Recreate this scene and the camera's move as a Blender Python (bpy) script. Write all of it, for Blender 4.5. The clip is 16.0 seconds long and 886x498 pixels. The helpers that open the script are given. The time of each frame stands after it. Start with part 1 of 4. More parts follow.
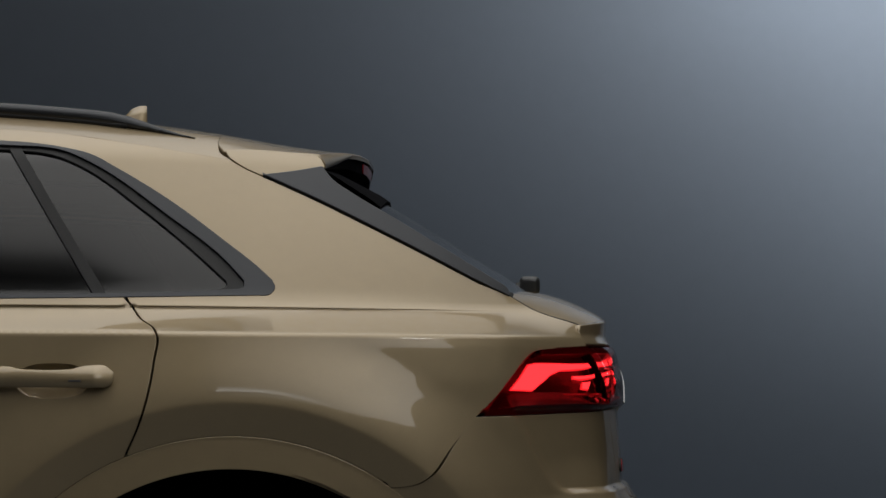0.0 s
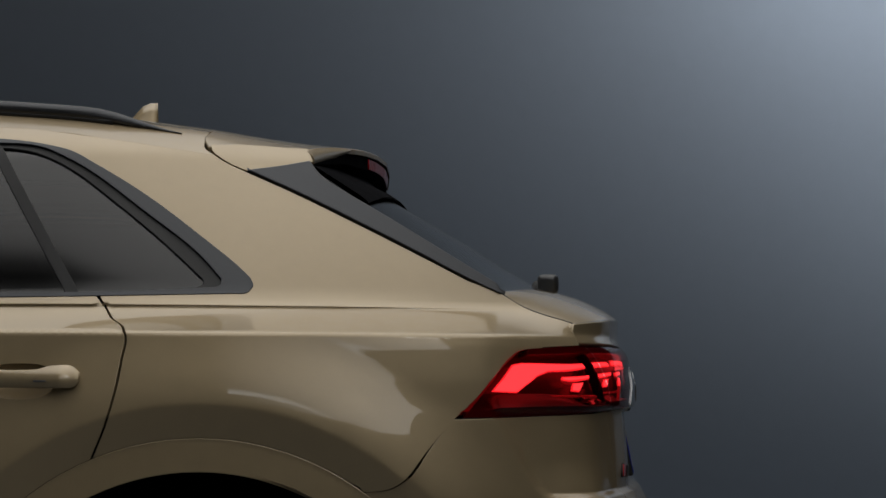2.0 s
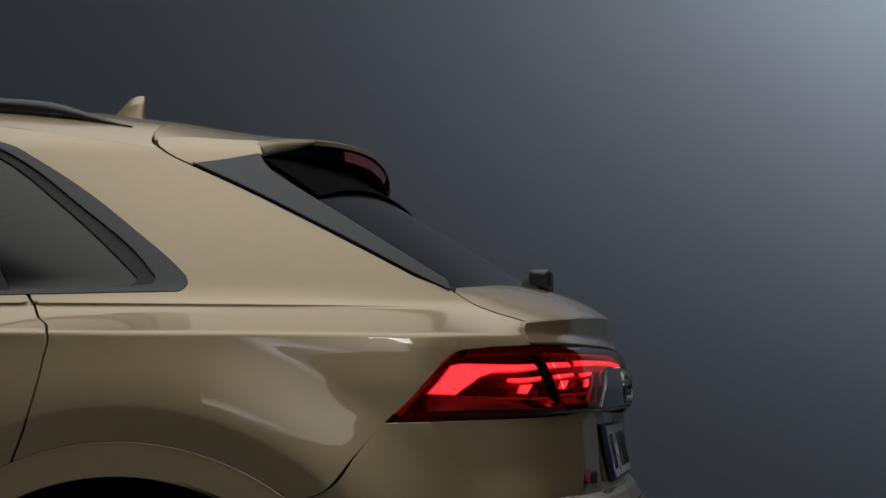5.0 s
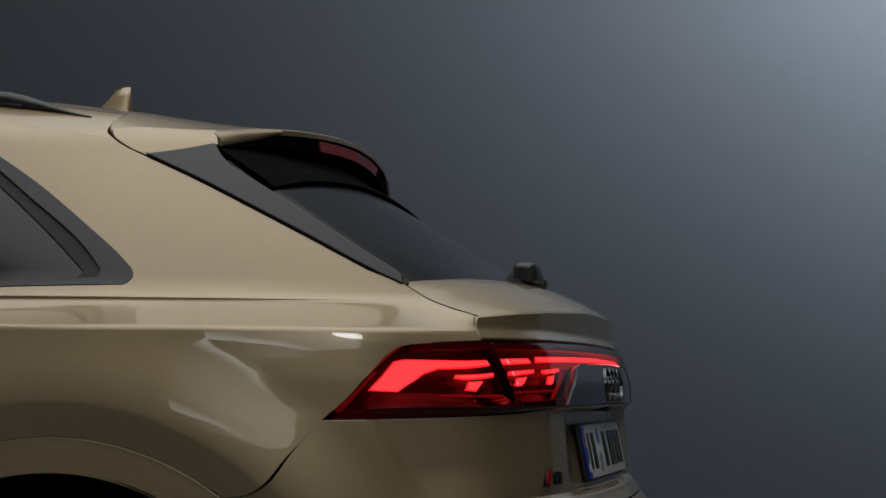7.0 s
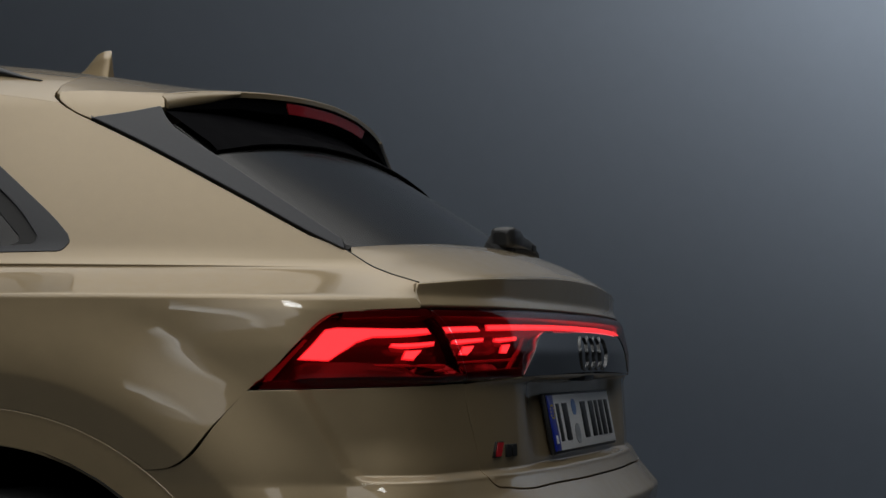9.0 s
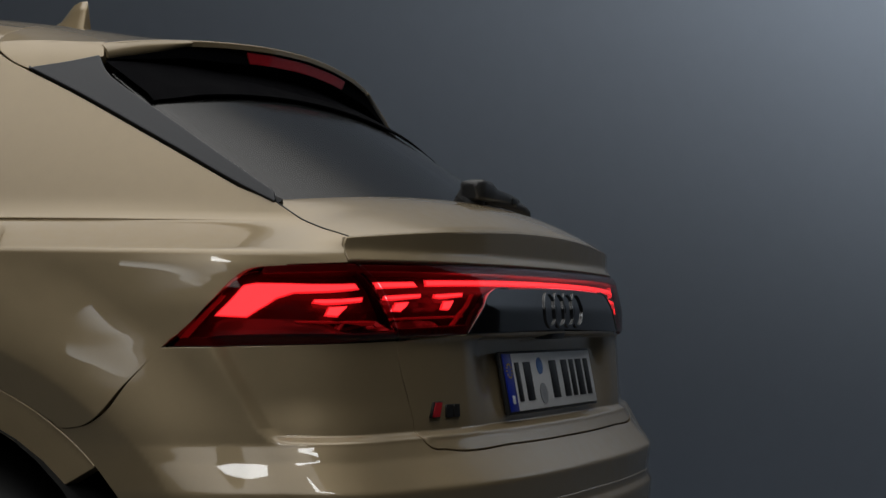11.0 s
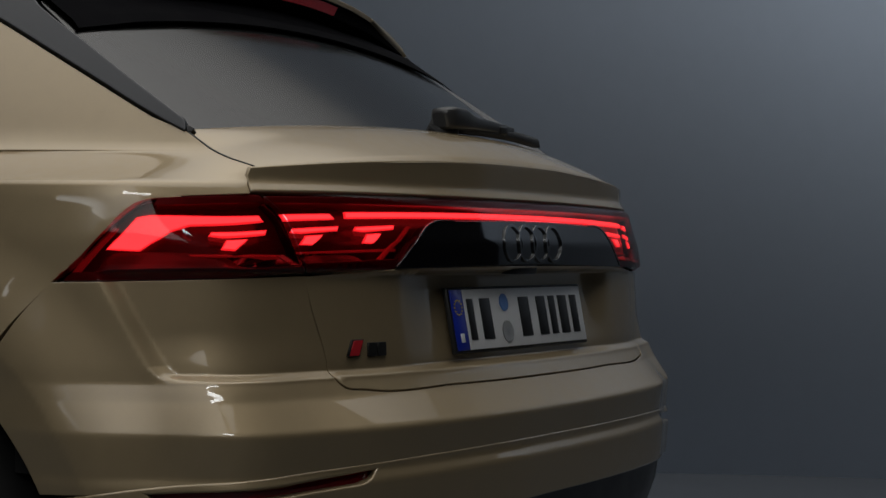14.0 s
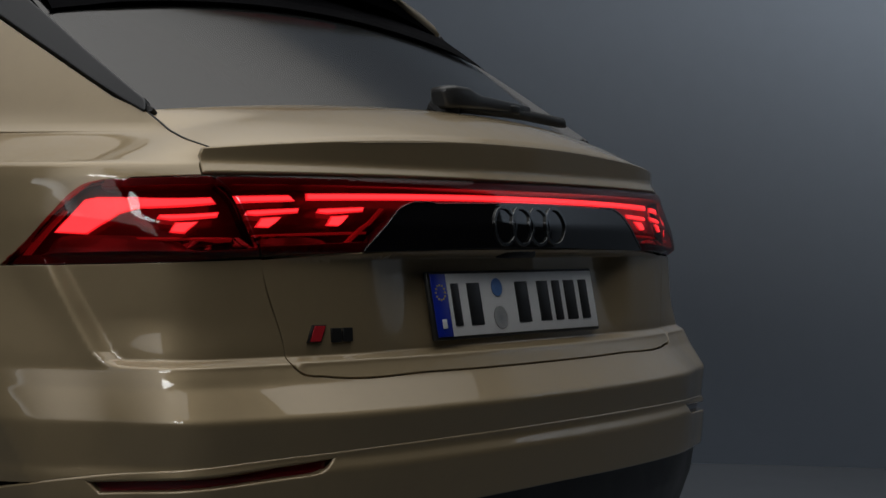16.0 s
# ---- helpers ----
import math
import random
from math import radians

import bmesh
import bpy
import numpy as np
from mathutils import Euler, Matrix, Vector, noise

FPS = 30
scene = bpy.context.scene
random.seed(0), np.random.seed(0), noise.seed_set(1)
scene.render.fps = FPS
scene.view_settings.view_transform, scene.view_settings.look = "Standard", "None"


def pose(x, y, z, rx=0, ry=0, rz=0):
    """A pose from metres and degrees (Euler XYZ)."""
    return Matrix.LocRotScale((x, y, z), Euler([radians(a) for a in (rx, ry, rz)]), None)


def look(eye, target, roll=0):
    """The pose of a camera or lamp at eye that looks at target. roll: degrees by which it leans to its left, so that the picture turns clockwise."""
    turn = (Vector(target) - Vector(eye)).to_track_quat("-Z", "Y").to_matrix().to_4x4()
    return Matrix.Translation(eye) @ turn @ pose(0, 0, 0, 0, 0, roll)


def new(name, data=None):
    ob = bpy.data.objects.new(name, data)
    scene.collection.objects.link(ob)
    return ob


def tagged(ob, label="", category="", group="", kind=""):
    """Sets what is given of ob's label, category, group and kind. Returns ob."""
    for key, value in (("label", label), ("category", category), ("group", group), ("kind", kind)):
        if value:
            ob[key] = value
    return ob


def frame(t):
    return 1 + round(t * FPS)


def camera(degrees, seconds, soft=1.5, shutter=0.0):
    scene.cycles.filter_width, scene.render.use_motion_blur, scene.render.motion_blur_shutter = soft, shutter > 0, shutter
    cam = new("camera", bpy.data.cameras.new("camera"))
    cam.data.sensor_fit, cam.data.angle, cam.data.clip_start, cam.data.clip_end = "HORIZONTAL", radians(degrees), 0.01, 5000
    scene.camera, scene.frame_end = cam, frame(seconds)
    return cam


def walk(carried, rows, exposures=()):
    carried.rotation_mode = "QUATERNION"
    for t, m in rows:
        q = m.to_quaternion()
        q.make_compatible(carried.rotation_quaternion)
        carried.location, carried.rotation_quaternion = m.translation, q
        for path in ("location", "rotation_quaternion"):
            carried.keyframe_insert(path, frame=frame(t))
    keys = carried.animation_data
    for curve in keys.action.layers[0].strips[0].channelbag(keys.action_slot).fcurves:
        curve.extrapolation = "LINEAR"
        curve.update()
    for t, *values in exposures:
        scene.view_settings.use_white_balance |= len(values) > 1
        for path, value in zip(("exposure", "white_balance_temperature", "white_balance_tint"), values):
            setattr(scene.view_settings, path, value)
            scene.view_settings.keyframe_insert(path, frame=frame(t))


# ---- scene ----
cam = camera(28.7, 16.0)

PATH = [
    (0, (0.532, -4.184, 0.988), (0.579, -2.192, 1.159), -0.0),
    (0.5, (0.606, -4.156, 0.985), (0.612, -2.164, 1.158), -0.0),
    (1, (0.688, -4.121, 0.981), (0.649, -2.129, 1.157), -0.0),
    (1.5, (0.758, -4.091, 0.977), (0.682, -2.1, 1.156), 0.1),
    (2, (0.846, -4.053, 0.981), (0.723, -2.065, 1.158), 0.1),
    (2.5, (0.913, -4.025, 0.981), (0.758, -2.039, 1.159), 0.2),
    (3, (0.995, -3.986, 0.985), (0.798, -2.004, 1.161), 0.1),
    (5.5, (1.348, -3.806, 0.999), (0.979, -1.848, 1.167), 0.4),
    (6, (1.427, -3.765, 0.998), (1.019, -1.814, 1.166), 0.5),
    (6.5, (1.49, -3.721, 0.999), (1.05, -1.777, 1.166), 0.5),
    (7, (1.562, -3.676, 1.003), (1.086, -1.74, 1.166), 0.6),
    (7.5, (1.633, -3.627, 1.005), (1.121, -1.7, 1.16), 0.6),
    (8, (1.714, -3.577, 1.01), (1.161, -1.661, 1.156), 0.6),
    (8.5, (1.781, -3.526, 1.009), (1.193, -1.619, 1.146), 0.6),
    (9, (1.853, -3.471, 1.011), (1.228, -1.575, 1.134), 0.6),
    (11.5, (2.194, -3.184, 1.014), (1.392, -1.353, 1.069), 0.8),
    (12, (2.263, -3.124, 1.02), (1.426, -1.308, 1.057), 0.8),
    (12.5, (2.324, -3.064, 1.018), (1.454, -1.263, 1.046), 0.9),
    (13, (2.39, -3.001, 1.021), (1.481, -1.219, 1.037), 0.9),
    (13.5, (2.456, -2.943, 1.012), (1.502, -1.186, 1.022), 0.7),
    (14, (2.515, -2.875, 1.013), (1.509, -1.147, 1.01), 0.7),
    (14.5, (2.572, -2.812, 1.016), (1.518, -1.112, 1.002), 0.7),
    (15, (2.638, -2.741, 1.013), (1.535, -1.073, 0.994), 0.7),
    (15.5, (2.687, -2.671, 1.018), (1.546, -1.029, 0.994), 0.8),
    (16, (2.746, -2.601, 1.009), (1.565, -0.987, 0.989), 0.6),
]
walk(cam, [(t, look(eye, target, roll)) for t, eye, target, roll in PATH])

# ---- world and light ----
world = bpy.data.worlds.new("studio")
world.use_nodes = True
world.node_tree.nodes["Background"].inputs[0].default_value = (0.55, 0.62, 0.72, 1)
world.node_tree.nodes["Background"].inputs[1].default_value = 0.02
scene.world = world


def softbox(name, eye, target, wide, high, watts, colour=(1, 1, 1), spread=180):
    data = bpy.data.lights.new(name, "AREA")
    data.shape, data.size, data.size_y, data.energy, data.color = "RECTANGLE", wide, high, watts, colour
    data.spread = radians(spread)
    ob = new(name, data)
    ob.matrix_world = look(eye, target)
    return ob


softbox("overhead_softbox", (0.5, 0.45, 4.8), (0.5, 0.45, 0), 5.4, 8.9, 98, (1.0, 0.985, 0.96), 114)
softbox("side_softbox", (1.0, -6.4, 4.1), (-2.75, -3.1, 1.9), 5.5, 3.0, 24, (1.0, 0.98, 0.96), 98)
# Two unseen lamps, added to put a sheen on the backdrop's upper right.
softbox("backdrop_fill", (1.45, -6.5, 4.0), (2.3, 4.8, 6.9), 3.0, 2.6, 47, (0.95, 0.98, 1.0), 76)
softbox("corner_fill", (5.55, -9.3, 7.9), (0.5, 4.5, 2.5), 2.4, 1.0, 36, (0.95, 0.98, 1.0), 120)

# ---- materials ----


def material(name, colour, rough=0.5, metal=0.0, coat=0.0, spec=0.5, grain=0.0, scale=60.0, bump=0.0, emit=None, power=0.0, even=False):
    m = bpy.data.materials.new(name)
    m.use_nodes = True
    tree = m.node_tree
    b = tree.nodes["Principled BSDF"]
    b.inputs["Base Color"].default_value = (*colour, 1)
    b.inputs["Roughness"].default_value = rough
    b.inputs["Metallic"].default_value = metal
    b.inputs["Coat Weight"].default_value = coat
    b.inputs["Coat Roughness"].default_value = 0.015
    b.inputs["Coat IOR"].default_value = 1.60
    b.inputs["Specular IOR Level"].default_value = spec
    if emit:
        b.inputs["Emission Color"].default_value = (*emit, 1)
        b.inputs["Emission Strength"].default_value = power
    if grain or bump:
        co = tree.nodes.new("ShaderNodeTexCoord")
        fine = tree.nodes.new("ShaderNodeTexNoise")
        fine.inputs["Scale"].default_value, fine.inputs["Detail"].default_value = scale, 4
        broad = tree.nodes.new("ShaderNodeTexNoise")
        broad.inputs["Scale"].default_value, broad.inputs["Detail"].default_value = scale / 25, 3
        both = tree.nodes.new("ShaderNodeMath")
        both.operation = "ADD"
        tree.links.new(co.outputs["Object"], fine.inputs["Vector"])
        tree.links.new(co.outputs["Object"], broad.inputs["Vector"])
        tree.links.new(fine.outputs["Fac"], both.inputs[0])
        tree.links.new(broad.outputs["Fac"], both.inputs[1])
        if grain:
            ramp = tree.nodes.new("ShaderNodeMapRange")
            ramp.inputs["From Min"].default_value, ramp.inputs["From Max"].default_value = 0.6, 1.4
            ramp.inputs["To Min"].default_value, ramp.inputs["To Max"].default_value = 1 - grain, 1 + grain
            tint = tree.nodes.new("ShaderNodeVectorMath")
            tint.operation = "SCALE"
            tint.inputs[0].default_value = colour
            tree.links.new(both.outputs[0], ramp.inputs["Value"])
            tree.links.new(ramp.outputs["Result"], tint.inputs["Scale"])
            tree.links.new(tint.outputs["Vector"], b.inputs["Base Color"])
            if even:
                return m
            rr = tree.nodes.new("ShaderNodeMapRange")
            rr.inputs["From Min"].default_value, rr.inputs["From Max"].default_value = 0.35, 0.65
            rr.inputs["To Min"].default_value, rr.inputs["To Max"].default_value = max(0.0, rough * 0.92), min(1.0, rough * 1.08)
            tree.links.new(broad.outputs["Fac"], rr.inputs["Value"])
            tree.links.new(rr.outputs["Result"], b.inputs["Roughness"])
        if bump:
            bu = tree.nodes.new("ShaderNodeBump")
            bu.inputs["Strength"].default_value, bu.inputs["Distance"].default_value = bump, 0.001
            tree.links.new(fine.outputs["Fac"], bu.inputs["Height"])
            tree.links.new(bu.outputs["Normal"], b.inputs["Normal"])
    return m


def glass(name, tint, gloss_rough=0.0, ior=1.5):
    """A clear pane: light passes with a tint, and the surface mirrors by Fresnel."""
    m = bpy.data.materials.new(name)
    m.use_nodes = True
    tree = m.node_tree
    tree.nodes.remove(tree.nodes["Principled BSDF"])
    out = tree.nodes["Material Output"]
    clear = tree.nodes.new("ShaderNodeBsdfTransparent")
    clear.inputs["Color"].default_value = (*tint, 1)
    gloss = tree.nodes.new("ShaderNodeBsdfGlossy")
    gloss.inputs["Roughness"].default_value = gloss_rough
    fresnel = tree.nodes.new("ShaderNodeFresnel")
    fresnel.inputs["IOR"].default_value = ior
    mix = tree.nodes.new("ShaderNodeMixShader")
    tree.links.new(fresnel.outputs[0], mix.inputs[0])
    tree.links.new(clear.outputs[0], mix.inputs[1])
    tree.links.new(gloss.outputs[0], mix.inputs[2])
    tree.links.new(mix.outputs[0], out.inputs["Surface"])
    return m


PAINT = material("champagne_paint", (0.395, 0.303, 0.175), 0.45, 0.42, 1.0, 0.5, 0.05, 900)
GREY = material("satin_grey_trim", (0.058, 0.060, 0.064), 0.32, 0.7, 0.0, 0.5, 0.06, 300)
RUBBER = material("black_rubber", (0.012, 0.012, 0.012), 0.55, grain=0.2, scale=200)
GLOSS_BLACK = material("gloss_black", (0.006, 0.006, 0.007), 0.06, 0, 0.6, grain=0.1, scale=40)
ARM = material("satin_dark_metal", (0.05, 0.051, 0.052), 0.33, 0.3, 0.0, 0.5, 0.08, 200)
PLASTIC = material("black_plastic", (0.02, 0.021, 0.022), 0.4, grain=0.15, scale=400, bump=0.15)
# Near-black, so shade in the cabin and panel gaps sits in the colour.
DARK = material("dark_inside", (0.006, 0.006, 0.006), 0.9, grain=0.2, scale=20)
TINTED = glass("tinted_glass", (0.05, 0.055, 0.06), 0.15, 1.75)
SHROUD = material("matt_black_shroud", (0.005, 0.005, 0.006), 0.9, 0, 0, 0.03, grain=0.2, scale=300)
LENS = glass("red_lens", (0.80, 0.13, 0.14), 0.02)
LAMP_BACK = material("lamp_backing", (0.06, 0.003, 0.004), 0.35, 0.2, 0.2, grain=0.15, scale=50)
LIT = material("lit_red", (0.3, 0.01, 0.01), 0.4, emit=(1.0, 0.20, 0.22), power=2.3)
LIT_EDGE = material("lit_red_rim", (0.3, 0.01, 0.01), 0.4, emit=(1.0, 0.10, 0.13), power=1.15)
GLOW = material("dim_lit_red", (0.25, 0.01, 0.012), 0.3, emit=(1.0, 0.10, 0.12), power=0.09)
RED_PLASTIC = material("red_reflector", (0.50, 0.025, 0.035), 0.15, 0, 0.6, grain=0.1, scale=120)
REFLECTOR = material("dark_red_reflector", (0.17, 0.010, 0.014), 0.2, 0, 0.5, grain=0.1, scale=160)
CHROME = material("dark_chrome", (0.20, 0.205, 0.21), 0.2, 1.0, grain=0.05, scale=90)
PLATE_WHITE = material("plate_white", (0.80, 0.81, 0.82), 0.35, grain=0.04, scale=60)
PLATE_BLUE = material("plate_blue", (0.01, 0.03, 0.42), 0.35, grain=0.06, scale=60)
INK = material("plate_ink", (0.012, 0.012, 0.012), 0.45, grain=0.1, scale=80)
SEAL_BLUE = material("seal_blue", (0.06, 0.16, 0.42), 0.4, grain=0.2, scale=300)
SEAL_GREY = material("seal_grey", (0.20, 0.205, 0.21), 0.4, 0.2, grain=0.2, scale=400)
YELLOW = material("star_yellow", (0.6, 0.45, 0.03), 0.4, grain=0.05)
TYRE = material("tyre", (0.015, 0.015, 0.015), 0.8, grain=0.2, scale=150, bump=0.3)
RIM = material("rim_metal", (0.25, 0.25, 0.26), 0.3, 0.9, grain=0.08, scale=80)
WALL = material("studio_backdrop", (0.455, 0.52, 0.615), 0.33, 0.98, 0.0, 0.5, 0.02, 12, even=True)
ROOM = material("dark_room_wall", (0.05, 0.053, 0.058), 0.8, grain=0.1, scale=6, spec=0.2)
FLOOR = material("studio_floor", (0.065, 0.073, 0.084), 0.6, grain=0.06, scale=20, spec=0.3)

# ---- the shape of the bodywork ----
XC, POW = -0.5, 4.5
REAR_Z = (0.30, 0.42, 0.50, 0.57, 0.645, 0.66, 0.725, 0.775, 0.80, 0.83, 0.96, 0.972, 1.02, 1.085, 1.115, 1.165, 1.30)
REAR_A = (1.50, 1.56, 1.592, 1.602, 1.606, 1.598, 1.606, 1.560, 1.545, 1.545, 1.537, 1.535, 1.535, 1.520, 1.498, 1.500, 1.48)
SIDE_Z = (0.30, 0.45, 0.62, 0.80, 0.95, 1.05, 1.11, 1.30)
SIDE_B = (0.93, 0.956, 0.969, 0.972, 0.966, 0.959, 0.952, 0.938)
CREASE = 1.1625
FOLDS = (CREASE - 0.008, CREASE - 0.004, CREASE - 0.0025, CREASE - 0.0012, CREASE, CREASE + 0.002, CREASE + 0.005, 1.106, 1.109, 1.112, 1.116)
ARCH_FOLDS = (0.555, 0.5605, 0.5635, 0.5665, 0.5695, 0.575)
ARCH_X, ARCH_Z, LIP, TRIM = 0.216, 0.413, 0.445, 0.502
BELT_X = (-2.2, -1.2, -0.57, -0.07, 0.125, 0.287, 0.465, 0.613, 0.743, 0.905)
BELT_Y = (0.87, 0.898, 0.895, 0.868, 0.841, 0.803, 0.757, 0.717, 0.672, 0.615)


def ease(t):
    t = np.clip(t, 0, 1)
    return t * t * (3 - 2 * t)


def blur(f, v, w):
    return sum(k * f(v + o * w) for o, k in ((-1.5, 0.1), (-0.75, 0.22), (0, 0.36), (0.75, 0.22), (1.5, 0.1)))


def tail_a(z):
    return blur(lambda v: np.interp(v, REAR_Z, REAR_A), z, 0.004)


def side_b(z):
    return blur(lambda v: np.interp(v, SIDE_Z, SIDE_B), z, 0.03)


def rho(th, a, b):
    return (np.abs(np.cos(th) / a) ** POW + np.abs(np.sin(th) / b) ** POW) ** (-1 / POW)


TH = np.linspace(0, math.pi * 0.62, 4000)
_r = rho(TH, 1.535, 0.955)
ARC = np.concatenate([[0], np.cumsum(np.hypot(np.diff(_r * np.cos(TH)), np.diff(_r * np.sin(TH))))])


def fold_s(z):
    return np.interp(z, (0.79, 0.806, 0.825, 0.97), (0.855, 0.875, 0.895, 0.977))


def recess(s, z):
    s = np.abs(s)
    deep = 0.015 + (0.012 + 0.018 * np.clip((z - 0.82) / 0.12, 0, 1)) * ease((0.44 - s) / 0.14)
    return deep * ease((z - 0.801) / 0.014) * ease((0.975 - z) / 0.012) * ease((fold_s(z) + 0.018 - s) / 0.042)


def bow(s):
    s = np.abs(s)
    return 0.015 * ease((s - 0.08) / 0.40) * (1 - ease((s - 0.72) / 0.28))


def flare(x, z):
    """The swell round the wheel arch: out to a crease, then tucked in towards the trim."""
    r = np.hypot(x - ARCH_X, z - ARCH_Z)
    swell = lambda v: 0.021 * ease((0.72 - v) / 0.155) - 0.30 * np.clip(0.565 - v, 0, 0.064)
    return blur(swell, r, 0.0025) * ease((z - 0.35) / 0.2)


def hip(s, z):
    return 0.022 * np.exp(-((np.abs(s) - 0.77) / 0.09) ** 2) * ease((1.09 - z) / 0.12) + 0.016 * np.exp(-((np.abs(s) - 0.80) / 0.10) ** 2) * ease((0.88 - z) / 0.1)


def wrap(s, z, out=0.0):
    """The tail: s metres round it from the centre line (positive on the near flank), at height z."""
    th = np.sign(s) * np.interp(np.abs(s), ARC, TH)
    r = rho(th, tail_a(z), side_b(z)) - recess(s, z) - bow(s) + hip(s, z)
    r = r + flare(XC + r * np.cos(th), z) + out
    return np.stack([XC + r * np.cos(th), -r * np.sin(th), z + 0 * s], -1)


def s_at_x(x, z):
    """Metres round the tail from the centre line to where the flank stands at x, at height z."""
    s = np.linspace(0.5, 2.6, 1200)
    return float(np.interp(-x, -wrap(s, np.full_like(s, z))[:, 0], s))


def side_y(x, z):
    """Half the width of the flank and the glasshouse."""
    u = np.clip((x - XC) / tail_a(z), 0, 0.9999)
    yb = side_b(z) * (1 - u ** POW) ** (1 / POW) - 0.024 * ease((x - 0.72) / 0.2) + flare(x, z)
    dz = z - 1.2
    belt = sum(k * np.interp(x + o * 0.12, BELT_X, BELT_Y) for o, k in ((-1, 0.25), (0, 0.5), (1, 0.25)))
    lean = np.interp(x, (-0.6, -0.1, 0.25, 0.8), (0.34, 0.36, 0.50, 0.52))
    yg = belt - lean * dz - 0.35 * dz * np.abs(dz) - 6 * np.maximum(0, dz - 0.26) ** 2
    w = blur(lambda v: 1 - (1 - np.clip((v - 1.108) / 0.066, 0, 1)) ** 2, z, 0.0025)
    lip = 0.0055 * np.exp(-(np.maximum(z - CREASE, 0) / 0.02) ** 2) * ease((z - CREASE + 0.0025) / 0.0025) * (1 - ease((x - 0.40) / 0.42))
    return yb * (1 - w) + np.minimum(yg, yb) * w + lip


def flank(x, z, out=0.0):
    return np.stack([x, -side_y(x, z) - out, z], -1)


ROOF_X = (-2.0, -1.5, -1.1, -0.6, -0.3, -0.09, 0.019, 0.163, 0.30, 0.40, 0.46, 0.56)
ROOF_Z = (1.43, 1.58, 1.628, 1.638, 1.627, 1.610, 1.596, 1.575, 1.557, 1.550, 1.548, 1.546)
RIM_Y = (0.0, 0.15, 0.30, 0.40, 0.48, 0.612)
RIM_X = (0.458, 0.451, 0.434, 0.414, 0.391, 0.357)


def roof_z(x, y):
    c = sum(k * np.interp(x + o * 0.05, ROOF_X, ROOF_Z) for o, k in ((-1, 0.25), (0, 0.5), (1, 0.25)))
    q = (y / 0.6) ** 2
    return c - np.interp(x, (0.15, 0.45), (0.029, 0.062)) * q - np.interp(x, (0.15, 0.42), (0.028, 0.004)) * q ** 3


JOINT_X = (-1.30, -0.90, -0.572, -0.20, 0.0, 0.10, 0.183, 0.30)
JOINT_Z = (1.470, 1.530, 1.541, 1.526, 1.498, 1.483, 1.471, 1.455)


def joint_z(x):
    """The height of the fine joint between the roof and the flank."""
    return sum(k * np.interp(x + o * 0.06, JOINT_X, JOINT_Z) for o, k in ((-1, 0.25), (0, 0.5), (1, 0.25)))


def roof_side(x, y, out=0.0):
    """The roof panel, which rolls over at its sides to meet the flank at the joint."""
    ay = np.abs(y)
    zj = joint_z(x)
    yj = side_y(x, zj)
    t = np.clip((ay - 0.54) / (yj - 0.54), 0, 1.05)
    z0 = roof_z(x, np.minimum(ay, 0.54))
    return np.stack([x, y, z0 + (zj - z0) * t ** 1.35 + out], -1)


def rim_x(y):
    """The rear edge of the roof spoiler."""
    return np.interp(np.abs(y), RIM_Y, RIM_X)


def roof(x, y, out=0.0):
    return np.stack([x, y, roof_z(x, y) + out], -1)


def pane_foot(y):
    q = (y / 0.67) ** 2
    return 0.84 - 0.107 * q, 1.232 - 0.032 * q


def backlight(x, y, out=0.0):
    fx, fz = pane_foot(y)
    d = fx - x
    rise = 0.70 - 0.06 * np.clip(1 - (y / 0.62) ** 2, 0, 1)
    return np.stack([x, y, fz + rise * d - 0.10 * d * d + out], -1)


LID_X = (0.735, 0.755, 0.797, 0.845, 0.879, 0.895)
LID_Z = (1.203, 1.190, 1.164, 1.147, 1.138, 1.131)


def lid_z(x):
    """The height of the seam between the shelf and the quarter panel."""
    return blur(lambda v: np.interp(v, LID_X, LID_Z), x, 0.012)


def edge_z(s):
    return 1.168 - 0.034 * (s / 0.73) ** 2


def deck_plain(s, p):
    far = wrap(s, edge_z(s))
    y0 = -s * 0.67 / 0.735
    fx, fz = pane_foot(y0)
    near = np.stack([fx, y0, fz], -1)
    m = near + (far - near) * p[..., None]
    m[..., 2] += (0.012 - 0.028 * (np.abs(s) / 0.73) ** 4) * 4 * p * (1 - p) - 0.004 * ease((p - 0.92) / 0.08)
    return m


def deck(s, p, out=0.0):
    """The shelf of the tailgate: p runs from the foot of the pane (0) to the tail edge (1)."""
    p = p + 0.0 * s
    x = 0.735 + 0.156 * p
    z = lid_z(x)
    e = np.sign(s) * 0.727
    goal = np.stack([x, -np.sign(s) * (side_y(x, z) - 0.0105), z - 0.0025], -1)
    k = ease((np.abs(s) - 0.40) / 0.327)
    m = deck_plain(s, p) + (goal - deck_plain(e, p)) * k[..., None]
    m[..., 2] += out
    return m


# ---- sheets of bodywork ----


